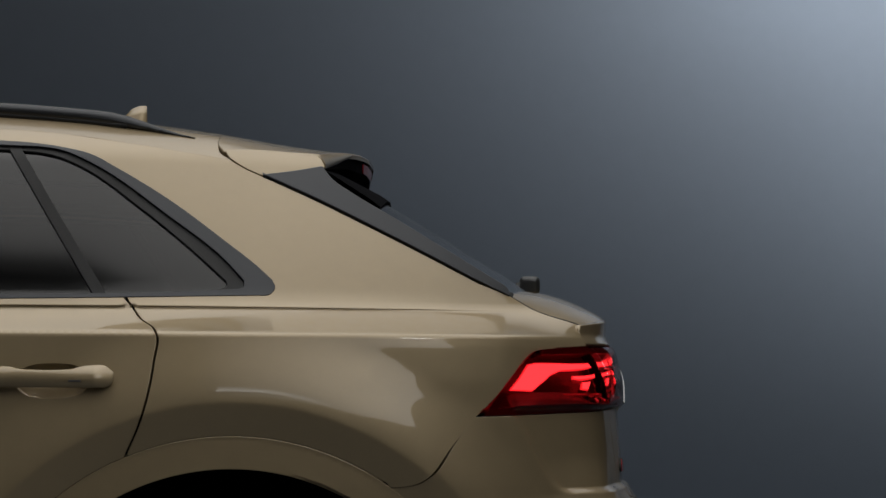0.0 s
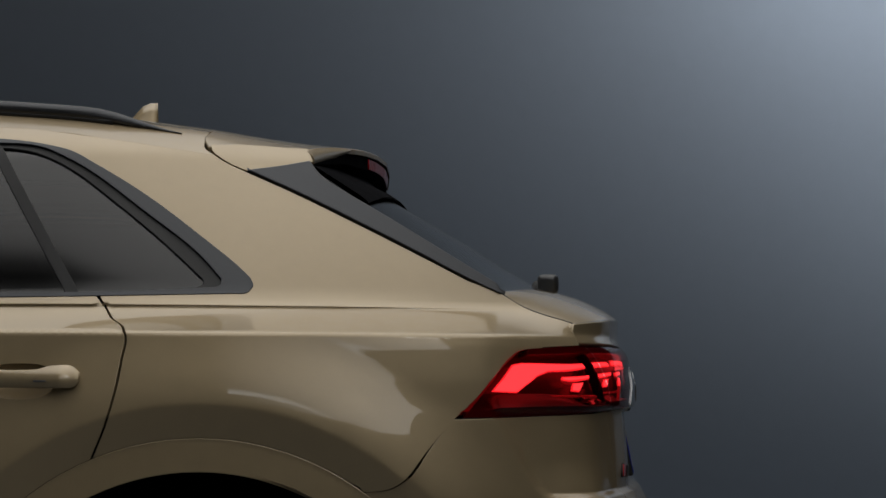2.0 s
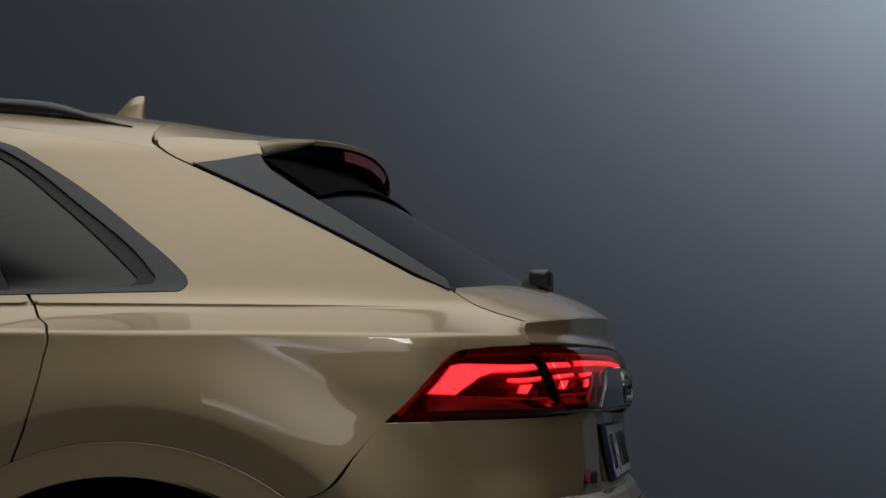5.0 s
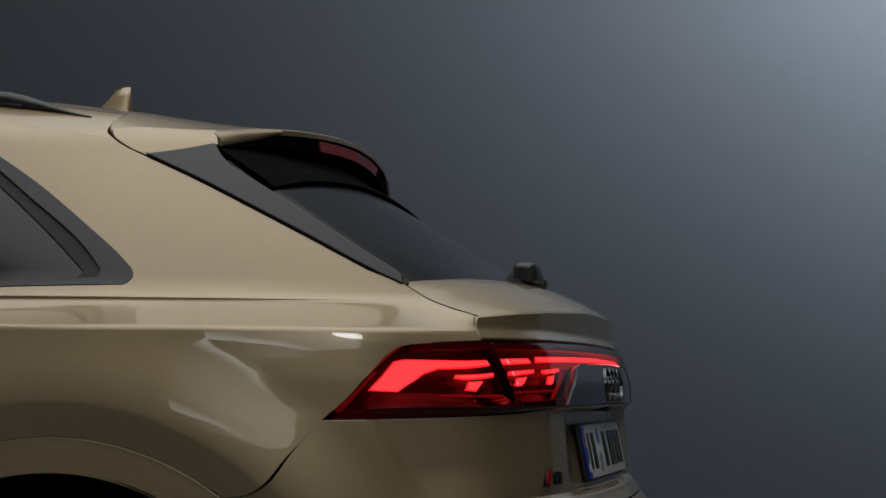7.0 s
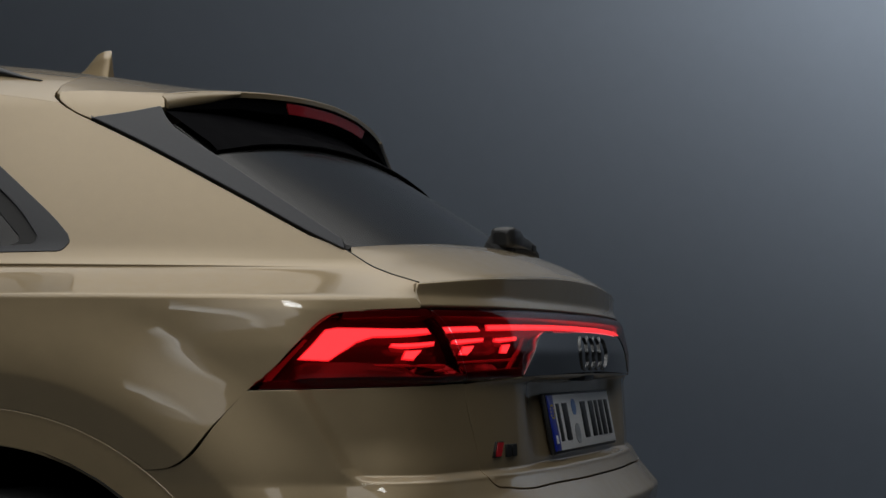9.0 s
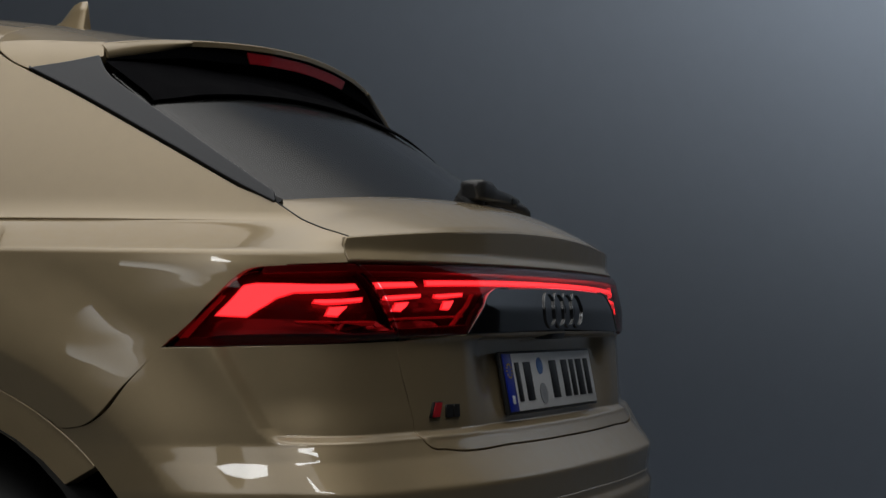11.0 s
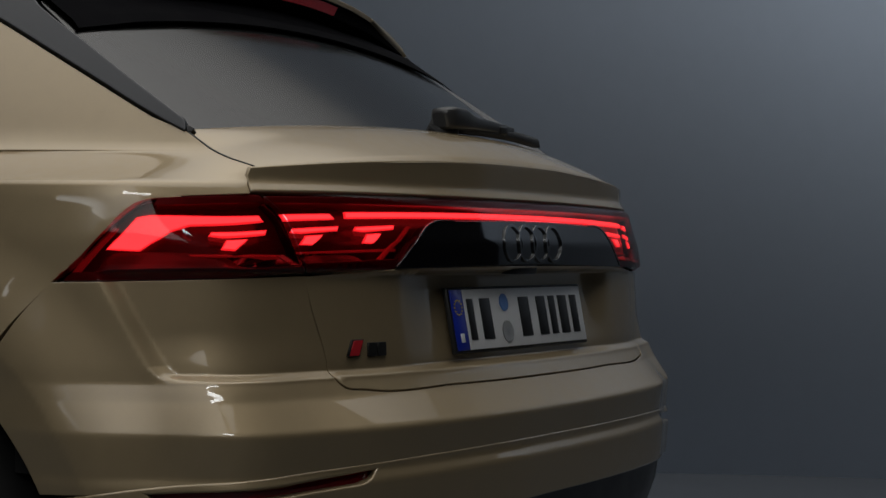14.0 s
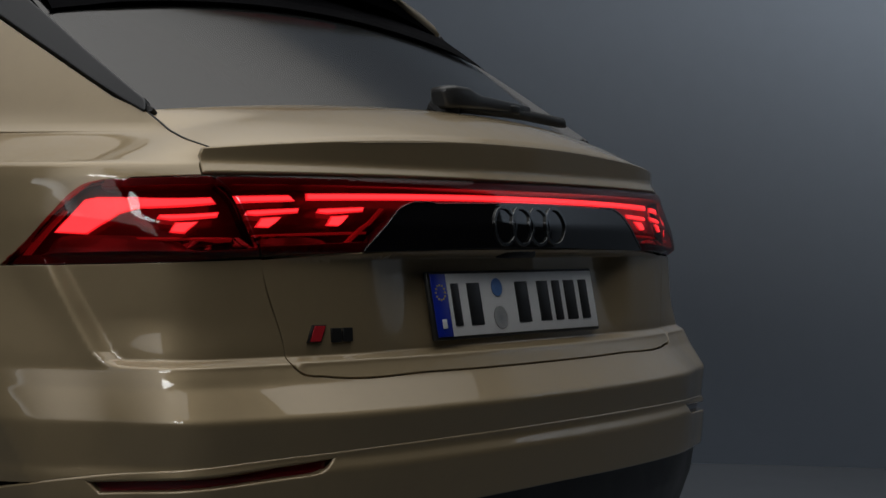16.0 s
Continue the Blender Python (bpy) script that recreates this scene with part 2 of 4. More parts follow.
def smooth_line(points, n=8):
    """A smooth run through control points that does not overshoot where they lie unevenly."""
    p = [np.array(q, float) for q in points]
    if len(p) < 3:
        return [tuple(q) for q in p]
    d = [max(1e-6, float(np.linalg.norm(b - a))) for a, b in zip(p, p[1:])]
    v = [(b - a) / k for a, b, k in zip(p, p[1:], d)]
    m = [v[0]] + [(v[i - 1] * d[i] + v[i] * d[i - 1]) / (d[i] + d[i - 1]) for i in range(1, len(v))] + [v[-1]]
    out = []
    for i in range(len(p) - 1):
        for k in range(n):
            t = k / n
            out.append(tuple((2 * t**3 - 3 * t**2 + 1) * p[i] + (t**3 - 2 * t**2 + t) * m[i] * d[i] + (3 * t**2 - 2 * t**3) * p[i + 1] + (t**3 - t**2) * m[i + 1] * d[i]))
    out.append(tuple(p[-1]))
    return out


def outline(*runs):
    """A closed outline from smooth runs; runs that share an end meet in a corner."""
    loop = []
    for run in runs:
        for q in smooth_line(run):
            if not loop or math.dist(q, loop[-1]) > 0.0012:
                loop.append(q)
    while math.dist(loop[0], loop[-1]) <= 0.0012:
        loop.pop()
    return loop


def arc(radius, x0, x1, n=24):
    """A run over the wheel arch from x0 to x1, as (x, z)."""
    xs = np.linspace(x0, x1, n)
    return [(float(x), ARCH_Z + math.sqrt(max(0.0, radius**2 - (x - ARCH_X) ** 2))) for x in xs]


def dense(loop, step):
    out = []
    for a, b in zip(loop, loop[1:] + loop[:1]):
        n = max(1, int(math.dist(a, b) / step))
        out += [(a[0] + (b[0] - a[0]) * k / n, a[1] + (b[1] - a[1]) * k / n) for k in range(n)]
    return out


def inside(px, py, loop):
    v = np.array(loop)
    x0, y0 = v[:, 0], v[:, 1]
    x1, y1 = np.roll(x0, -1), np.roll(y0, -1)
    hit = np.zeros(px.shape, bool)
    for a, b, c, d in zip(x0, y0, x1, y1):
        if b == d:
            continue
        cross = ((b > py) != (d > py)) & (px < (c - a) * (py - b) / (d - b) + a)
        hit ^= cross
    return hit


def sheet(name, loop, place, mat, parent=None, label="", du=0.02, dv=0.02, thick=0.02, out=0.0, edge=0.0012, mirror=False, holes=(), creases=(), rounds=()):
    """A panel with the given outline in the plane (u, v), laid on the surface place(u, v), with rolled edges."""
    from mathutils.geometry import delaunay_2d_cdt
    step = 0.7 * min(du, dv) + 0.3 * max(du, dv)
    rings = [dense(loop, step)] + [dense(list(h), step) for h in holes]
    v = np.array(rings[0])
    gu, gv = np.meshgrid(np.arange(v[:, 0].min() + du / 2, v[:, 0].max(), du), np.arange(v[:, 1].min() + dv / 2, v[:, 1].max(), dv))
    gu, gv = gu.ravel(), gv.ravel()
    for v0 in creases:
        far_off = np.abs(gv - v0) > 0.0012
        line = np.arange(v[:, 0].min() + du / 4, v[:, 0].max(), du)
        gu, gv = np.concatenate([gu[far_off], line]), np.concatenate([gv[far_off], np.full_like(line, v0)])
    for r in rounds:
        off = np.abs(np.hypot(gu - ARCH_X, gv - ARCH_Z) - r) > 0.0012
        a = np.arange(0.0, math.pi, 0.012 / r)
        gu, gv = np.concatenate([gu[off], ARCH_X + r * np.cos(a)]), np.concatenate([gv[off], ARCH_Z + r * np.sin(a)])
    keep = inside(gu, gv, loop)
    for h in holes:
        keep &= ~inside(gu, gv, list(h))
    gu, gv = gu[keep], gv[keep]
    pts, edges, keepv = [], [], []
    for ring in rings:
        k = len(pts)
        pts += ring
        edges += [(k + i, k + (i + 1) % len(ring)) for i in range(len(ring))]
    rim = np.array(pts)
    if len(gu):
        far = np.ones(len(gu), bool)
        for i in range(0, len(rim), 400):
            d = np.hypot((gu[:, None] - rim[None, i:i + 400, 0]) / du, (gv[:, None] - rim[None, i:i + 400, 1]) / dv)
            far &= d.min(1) > 0.2
        pts += list(zip(gu[far].tolist(), gv[far].tolist()))
    cv, _, cf, _, _, _ = delaunay_2d_cdt([Vector(p) for p in pts], edges, [], 1, 1e-7)
    uv = np.array([(p.x, p.y) for p in cv])
    tri = np.array([f for f in cf if len(f) == 3])
    mid = uv[tri].mean(1)
    good = inside(mid[:, 0], mid[:, 1], rings[0])
    for ring in rings[1:]:
        good &= ~inside(mid[:, 0], mid[:, 1], ring)
    tri = tri[good]

    def at(q):
        p = place(q[:, 0], q[:, 1])
        return p * np.array((1, -1, 1)) if mirror else p

    h = 0.0008
    pos = at(uv)
    nu = at(uv + (h, 0)) - at(uv - (h, 0))
    nv = at(uv + (0, h)) - at(uv - (0, h))
    nor = np.cross(nu, nv)
    nor /= np.maximum(np.linalg.norm(nor, axis=1, keepdims=True), 1e-12)
    if ((pos - np.array((-0.3, 0, 1.0))) * nor).sum(1).mean() < 0:
        nor = -nor
    pos = pos + nor * out
    face_n = np.cross(pos[tri[:, 1]] - pos[tri[:, 0]], pos[tri[:, 2]] - pos[tri[:, 0]])
    wrong = (face_n * nor[tri[:, 0]]).sum(1) < 0
    tri[wrong] = tri[wrong][:, ::-1]
    verts, norms, faces = [pos], [nor], tri.tolist()
    count = {}
    for f in faces:
        for a, b in ((f[0], f[1]), (f[1], f[2]), (f[2], f[0])):
            count[(a, b)] = 1
    border = [(a, b) for a, b in count if (b, a) not in count]
    if thick and border:
        nxt, prv = dict(border), {b: a for a, b in border}
        ids = [i for i in nxt if i in prv]
        base = sum(len(x) for x in verts)
        where = {i: k for k, i in enumerate(ids)}
        i0 = np.array(ids)
        along = pos[[nxt[i] for i in ids]] - pos[[prv[i] for i in ids]]
        away = np.cross(along, nor[i0])
        away /= np.maximum(np.linalg.norm(away, axis=1, keepdims=True), 1e-12)
        r1 = pos[i0] + away * edge * 0.7 - nor[i0] * edge * 0.3
        r2 = pos[i0] + away * edge - nor[i0] * edge
        r3 = pos[i0] + away * edge - nor[i0] * thick
        m1 = nor[i0] * 0.7 + away * 0.7
        verts += [r1, r2, r3]
        norms += [m1, away, away]
        n = len(ids)
        for a, b in border:
            if a in where and b in where:
                ka, kb = where[a], where[b]
                faces += [(b, a, base + ka, base + kb), (base + kb, base + ka, base + n + ka, base + n + kb),
                          (base + n + kb, base + n + ka, base + 2 * n + ka, base + 2 * n + kb)]
    pos, nor = np.concatenate(verts), np.concatenate(norms)
    nor /= np.maximum(np.linalg.norm(nor, axis=1, keepdims=True), 1e-12)
    me = bpy.data.meshes.new(name)
    me.from_pydata(pos.tolist(), [], faces)
    me.polygons.foreach_set("use_smooth", [True] * len(me.polygons))
    me.materials.append(mat)
    me.normals_split_custom_set_from_vertices(nor.tolist())
    ob = new(name, me)
    ob.parent = parent
    if label:
        tagged(ob, label)
    return ob


def part(name, bm, mat, parent=None, label=""):
    me = bpy.data.meshes.new(name)
    bm.normal_update()
    bm.to_mesh(me)
    bm.free()
    me.materials.append(mat)
    ob = new(name, me)
    ob.parent = parent
    if label:
        tagged(ob, label)
    return ob


def block(size, m, bevel=0.0, segments=2):
    bm = bmesh.new()
    bmesh.ops.create_cube(bm, size=1)
    bmesh.ops.scale(bm, vec=size, verts=bm.verts)
    if bevel:
        bmesh.ops.bevel(bm, geom=bm.edges[:], offset=bevel, segments=segments, affect="EDGES", profile=0.5)
    bmesh.ops.transform(bm, matrix=m, verts=bm.verts)
    for f in bm.faces:
        f.smooth = bool(bevel)
    return bm


def sweep(path, shape, sizes=None):
    """A shape (a closed loop of (across, up)) swept along a path; sizes scale it point by point."""
    bm = bmesh.new()
    path = [Vector(p) for p in path]
    rings = []
    for i, p in enumerate(path):
        d = (path[min(i + 1, len(path) - 1)] - path[max(i - 1, 0)]).normalized()
        across = d.cross(Vector((0, 0, 1))).normalized()
        up = across.cross(d)
        k = sizes[i] if sizes else 1
        k = k if isinstance(k, tuple) else (k, k)
        rings.append([bm.verts.new(p + across * a * k[0] + up * b * k[1]) for a, b in shape])
    n = len(shape)
    for r0, r1 in zip(rings, rings[1:]):
        for j in range(n):
            bm.faces.new((r0[j], r0[(j + 1) % n], r1[(j + 1) % n], r1[j])).smooth = True
    bm.faces.new(rings[0][::-1])
    bm.faces.new(rings[-1])
    bmesh.ops.recalc_face_normals(bm, faces=bm.faces)
    return bm


def lathe(profile, m, n=64):
    """A profile of (radius, along) turned about the local z axis."""
    bm = bmesh.new()
    rings = []
    for r, h in profile:
        rings.append([bm.verts.new((r * math.cos(2 * math.pi * k / n), r * math.sin(2 * math.pi * k / n), h)) for k in range(n)])
    for r0, r1 in zip(rings, rings[1:]):
        for k in range(n):
            bm.faces.new((r0[k], r0[(k + 1) % n], r1[(k + 1) % n], r1[k])).smooth = True
    bmesh.ops.recalc_face_normals(bm, faces=bm.faces)
    bmesh.ops.transform(bm, matrix=m, verts=bm.verts)
    return bm


def disc(radius, depth, m, n=40, bevel=0.0):
    profile = [(0.0001, 0), (radius, 0), (radius, depth - bevel), (radius - bevel, depth), (0.0001, depth)]
    return lathe(profile, m, n)

# ---- the studio ----


def studio():
    """A round satin backdrop that curves into the floor, with an unseen larger dark room added round it."""
    cx, cy, r = 2.81, -1.69, 6.95
    profile = [(r, z) for z in (0.0, 1.0, 2.2, 3.4, 4.6, 5.8, 7.0)]
    bm = bmesh.new()
    rows = [[bm.verts.new((cx + d * math.cos(a), cy + d * math.sin(a), z)) for d, z in profile] for a in np.linspace(radians(78), radians(205), 100)]
    for r0, r1 in zip(rows, rows[1:]):
        for j in range(len(profile) - 1):
            bm.faces.new((r0[j], r0[j + 1], r1[j + 1], r1[j])).smooth = True
    wall = part("backdrop", bm, WALL)
    tagged(wall, "curved blue-grey satin studio backdrop", "backdrop", kind="structure")
    fl = part("floor", block((26, 26, 0.1), Matrix.Translation((1.5, -1.5, -0.05))), FLOOR)
    tagged(fl, "smooth dark grey studio floor", "floor", kind="structure")
    # Unseen ceiling and walls close the set, added to keep reflections dark.
    ce = part("ceiling", block((26, 26, 0.1), Matrix.Translation((1.5, -1.5, 8.85))), DARK)
    tagged(ce, "unseen dark ceiling closing the set", "ceiling", kind="structure")
    for name, x, y, w, d in (("wall_north", 1.5, 11.4, 26, 0.2), ("wall_south", 1.5, -14.4, 26, 0.2), ("wall_east", 14.4, -1.5, 0.2, 25.6), ("wall_west", -11.4, -1.5, 0.2, 25.6)):
        tagged(part(name, block((w, d, 8.8), Matrix.Translation((x, y, 4.4))), ROOM), "unseen dark matt wall closing the set", "wall", kind="structure")


studio()

# ---- the car ----
car = tagged(new("car"), "champagne gold coupe SUV with lit red tail lights on studio floor", "car")
car.location = (0, 0, 0)

SEAM = 0.0032
DOOR_X = 0.024
lid_seam = [(0.6459, 0.9666), (0.6370, 0.9314), (0.6055, 0.8336), (0.5985, 0.8033), (0.5828, 0.7877), (0.5403, 0.7808), (0.2981, 0.7769), (0.0000, 0.7759)]
lamp_front = [(1.0591, 0.9539), (1.0208, 0.9842), (0.9736, 1.0312), (0.9442, 1.0595), (0.9196, 1.0752), (0.8852, 1.0820)]
lamp_top = [(0.8852, 1.0820), (0.8379, 1.0850), (0.7218, 1.0908)]
lamp_split = [(0.7218, 1.0908), (0.7060, 1.0801), (0.6853, 1.0586), (0.6695, 1.0194), (0.6459, 0.9666)]
lamp_foot = [(0.6459, 0.9666), (0.7818, 0.9617), (0.9333, 0.9568), (1.0591, 0.9539)]
bumper_seam = [(0.673, 0.9516), (0.626, 0.8946), (0.577, 0.8355), (0.564, 0.8286), (0.509, 0.8186)]
lamp_side = [(0.673, 0.9526), (0.706, 0.9831), (0.744, 1.0313), (0.772, 1.0618), (0.789, 1.0775), (0.833, 1.0846)]
door_seam = [(-0.001, 1.1821), (0.018, 1.1606), (0.038, 1.1372), (0.067, 1.1177), (0.075, 1.1060), (0.073, 1.0570), (0.053, 0.9481), (0.021, 0.8000)]
trim_top = [(-1.255, 1.4024), (-0.963, 1.4898), (-0.572, 1.5140), (-0.273, 1.4995), (-0.207, 1.4949), (-0.139, 1.4844), (-0.088, 1.4709), (-0.041, 1.4456), (0.069, 1.3784), (0.185, 1.2926), (0.254, 1.2380), (0.277, 1.2166)]
trim_tip = [(0.277, 1.2166), (0.283, 1.2019), (0.276, 1.1901), (0.246, 1.1861)]
trim_foot = [(0.246, 1.1861), (-0.019, 1.1791), (-0.270, 1.1751), (-1.347, 1.1521)]
blade_seam = [(0.244, 1.4399), (0.355, 1.3894), (0.459, 1.3379), (0.574, 1.2795), (0.688, 1.2202), (0.746, 1.1930)]
roof_seam = [(0.152, 1.5160), (0.163, 1.4935), (0.187, 1.4691), (0.216, 1.4515), (0.244, 1.4399)]
FRONT = -1.42
RAIL_Y = 0.602


def roof_edge(x0, x1, n=10):
    """The top edge of the flank, along the joint to the roof, as (x, z)."""
    return [(float(x), float(joint_z(x)) - 0.0012) for x in np.linspace(x0, x1, n)]


def edge_y(x):
    """Half the width of the roof at x, where it meets the flank."""
    y = 0.60
    for _ in range(30):
        y += 0.4 * (float(side_y(np.array(x), np.array(roof_z(x, y)))) - y)
    return y


def shift(run, du, dv):
    return [(a + du, b + dv) for a, b in run]


def both(build):
    for mirror in (False, True):
        build(mirror)


def arch_at(radius, z):
    return ARCH_X + math.sqrt(radius**2 - (z - ARCH_Z) ** 2)


def flanks(mirror):
    gap = TRIM + 0.0035
    quarter = outline(
        [trim_foot[0], (0.121, 1.1826), (0.007, 1.1797)],
        shift(door_seam, SEAM, 0)[1:-1] + [(DOOR_X + 0.004, ARCH_Z + math.sqrt(gap**2 - (DOOR_X + 0.004 - ARCH_X) ** 2))],
        arc(gap, DOOR_X + 0.005, 0.5085) + [(0.5090, 0.8212)],
        [(0.5090, 0.8212)] + shift(bumper_seam, -0.0014, 0.0010)[::-1][1:],
        lamp_side[1:],
        [(float(wrap(np.array(s), np.array(z))[0]), z + 0.0025) for s, z in ((0.8852, 1.0820), (0.8379, 1.0850), (0.78, 1.0880), (0.738, 1.0900))],
        [(float(wrap(np.array(0.7365), np.array(z))[0]), z) for z in (1.094, 1.105, 1.118)] + [(0.8905, float(lid_z(np.array(0.8905))))],
        [(float(x), float(lid_z(np.array(x))) + 0.0002) for x in np.linspace(0.8905, 0.750, 16)],
        shift(blade_seam, -0.003, -0.002)[::-1][1:],
        shift(roof_seam, -0.003, -0.001)[::-1][1:3] + [(0.181, 1.4705)],
        roof_edge(0.179, FRONT + 0.3, 26),
        [(FRONT + 0.3, 1.50), *trim_top[1:]],
        trim_tip)
    sheet("quarter_panel", quarter, flank, PAINT, car, "", 0.014, 0.008, mirror=mirror, creases=FOLDS, rounds=ARCH_FOLDS)
    door = outline(
        shift(door_seam, -SEAM, 0)[:-1] + [(DOOR_X - 0.004, ARCH_Z + math.sqrt(gap**2 - (DOOR_X - 0.004 - ARCH_X) ** 2))],
        arc(gap, DOOR_X - 0.005, -0.255, 14),
        [(-0.241, 0.5833), (-0.283, 0.5047), (-0.350, 0.4456), (-0.428, 0.4257)],
        [(-0.428, 0.4257), (-0.741, 0.4244), (-0.986, 0.4234)],
        [(-0.986, 0.4234), (-1.015, 0.7957), (-0.994, 1.1584)],
        [(-0.994, 1.1584), (-0.368, 1.1728), (-0.005, 1.1787)])
    pocket = [(POCKET[0] + POCKET[2] * math.copysign(abs(math.cos(a)) ** 0.75, math.cos(a)), POCKET[1] + POCKET[3] * math.copysign(abs(math.sin(a)) ** 0.85, math.sin(a))) for a in np.linspace(0, 2 * math.pi, 40, endpoint=False)]
    d = sheet("rear_door", door, flank, PAINT, car, "", 0.016, 0.008, mirror=mirror, holes=[pocket], creases=FOLDS, rounds=ARCH_FOLDS)
    handle(d, pocket, mirror)
    trim = outline(trim_top, trim_tip, trim_foot[:-1] + [(-1.249, 1.1545)], [(-1.249, 1.1545), (-1.255, 1.4024)])
    glass_loop = outline([(-1.177, 1.4125), (-0.914, 1.4744), (-0.572, 1.4963), (-0.271, 1.4848), (-0.159, 1.4716), (-0.101, 1.4463), (0.017, 1.3635), (0.133, 1.2689), (0.191, 1.2162)],
                         [(0.191, 1.2162), (0.193, 1.2074), (0.182, 1.1985)], [(0.182, 1.1985), (0.086, 1.1923), (-0.230, 1.1861), (-1.171, 1.1675)], [(-1.171, 1.1675), (-1.177, 1.4125)])
    seal_loop = outline([(-1.206, 1.4124), (-0.914, 1.4851), (-0.572, 1.5032), (-0.271, 1.4907), (-0.138, 1.4775), (-0.085, 1.4532), (0.072, 1.3451), (0.188, 1.2544), (0.225, 1.2144)],
                        [(0.225, 1.2144), (0.224, 1.2026), (0.192, 1.1956)], [(0.192, 1.1956), (0.086, 1.1893), (-0.230, 1.1831), (-1.200, 1.1625)], [(-1.200, 1.1625), (-1.206, 1.4124)])
    sheet("window_trim", trim, flank, GREY, car, "satin grey window surround", 0.02, 0.015, out=0.0015, mirror=mirror, holes=[seal_loop], thick=0.014)
    sheet("window_seal", seal_loop, flank, RUBBER, car, "black rubber window seal", 0.02, 0.015, out=-0.004, mirror=mirror, holes=[glass_loop], thick=0.012)
    sheet("side_window", glass_loop, flank, TINTED, car, "dark tinted side window", 0.03, 0.02, out=-0.009, mirror=mirror, thick=0.004)
    bar = outline([(-0.258, 1.4966), (-0.236, 1.4967)], [(-0.236, 1.4967), (-0.035, 1.1878)], [(-0.035, 1.1878), (-0.058, 1.1877)], [(-0.058, 1.1877), (-0.258, 1.4966)])
    sheet("window_divider", bar, flank, RUBBER, car, "black upright between the door glass and the quarter glass", 0.01, 0.02, out=-0.003, mirror=mirror, thick=0.01)
    lip = outline(arc(TRIM, ARCH_X - 0.36, ARCH_X + 0.36, 40)[::-1], [(ARCH_X - 0.36, ARCH_Z + math.sqrt(TRIM**2 - 0.36**2)), (ARCH_X - 0.31, ARCH_Z + math.sqrt(LIP**2 - 0.31**2))],
                  arc(LIP, ARCH_X - 0.31, ARCH_X + 0.31, 40), [(ARCH_X + 0.31, ARCH_Z + math.sqrt(LIP**2 - 0.31**2)), (ARCH_X + 0.36, ARCH_Z + math.sqrt(TRIM**2 - 0.36**2))])
    sheet("wheel_arch_trim", lip, flank, PAINT, car, "", 0.010, 0.010, out=0.0005, mirror=mirror, thick=0.035, edge=0.002)


POCKET = (-0.113, 1.019, 0.068, 0.033)


def handle(door, pocket, mirror):
    """A grip in two pieces over a hollow in the door skin."""
    def hollow(x, z):
        p = flank(x, z)
        r = ((x - POCKET[0]) / POCKET[2]) ** 2 + ((z - POCKET[1]) / POCKET[3]) ** 2
        p[..., 1] += 0.034 * np.clip(1.05 - r, 0, 1) ** 0.6
        return p

    def bulge(x, z):
        p = flank(x, z)
        p[..., 1] -= 0.020 + 0.010 * (1 - ((z - 1.026) / 0.021) ** 2) - 0.020 * ease((x + 0.035) / 0.05) - 0.018 * ease((-0.205 - x) / 0.04)
        return p

    wide = [(POCKET[0] + (a - POCKET[0]) * 1.01, POCKET[1] + (b - POCKET[1]) * 1.01) for a, b in pocket]
    sheet("handle_cup", wide, hollow, PAINT, door, "hollow behind the door handle", 0.006, 0.004, thick=0.0, mirror=mirror)
    grip = outline([(-0.0455, 1.0465), (-0.060, 1.0430), (-0.075, 1.0385), (-0.090, 1.0372), (-0.150, 1.0372), (-0.170, 1.0385), (-0.190, 1.0435), (-0.205, 1.0441)], [(-0.205, 1.0441), (-0.226, 1.0390), (-0.237, 1.0273), (-0.229, 1.0146), (-0.207, 1.0085)],
                   [(-0.207, 1.0085), (-0.119, 1.0090), (-0.0455, 1.0078)], [(-0.0455, 1.0078), (-0.0455, 1.0465)])
    cap = outline([(-0.0435, 1.0077), (-0.013, 1.0076)], [(-0.013, 1.0076), (-0.004, 1.0125), (0.0, 1.0341)], [(0.0, 1.0341), (-0.014, 1.0455), (-0.0435, 1.0467)], [(-0.0435, 1.0467), (-0.0435, 1.0077)])
    g = sheet("door_handle", grip, bulge, PAINT, door, "", 0.007, 0.004, thick=0.013, mirror=mirror, edge=0.005)
    sheet("handle_cap", cap, bulge, PAINT, door, "", 0.006, 0.004, thick=0.022, mirror=mirror, edge=0.0035)
    slot = [(-0.078, 1.0175), (-0.055, 1.0175), (-0.055, 1.0200), (-0.078, 1.0200)]
    sheet("lock_slot", slot, bulge, RIM, door, "small bright lock slot in the handle", 0.01, 0.004, out=0.0012, thick=0.001, mirror=mirror, edge=0.0004)


both(flanks)


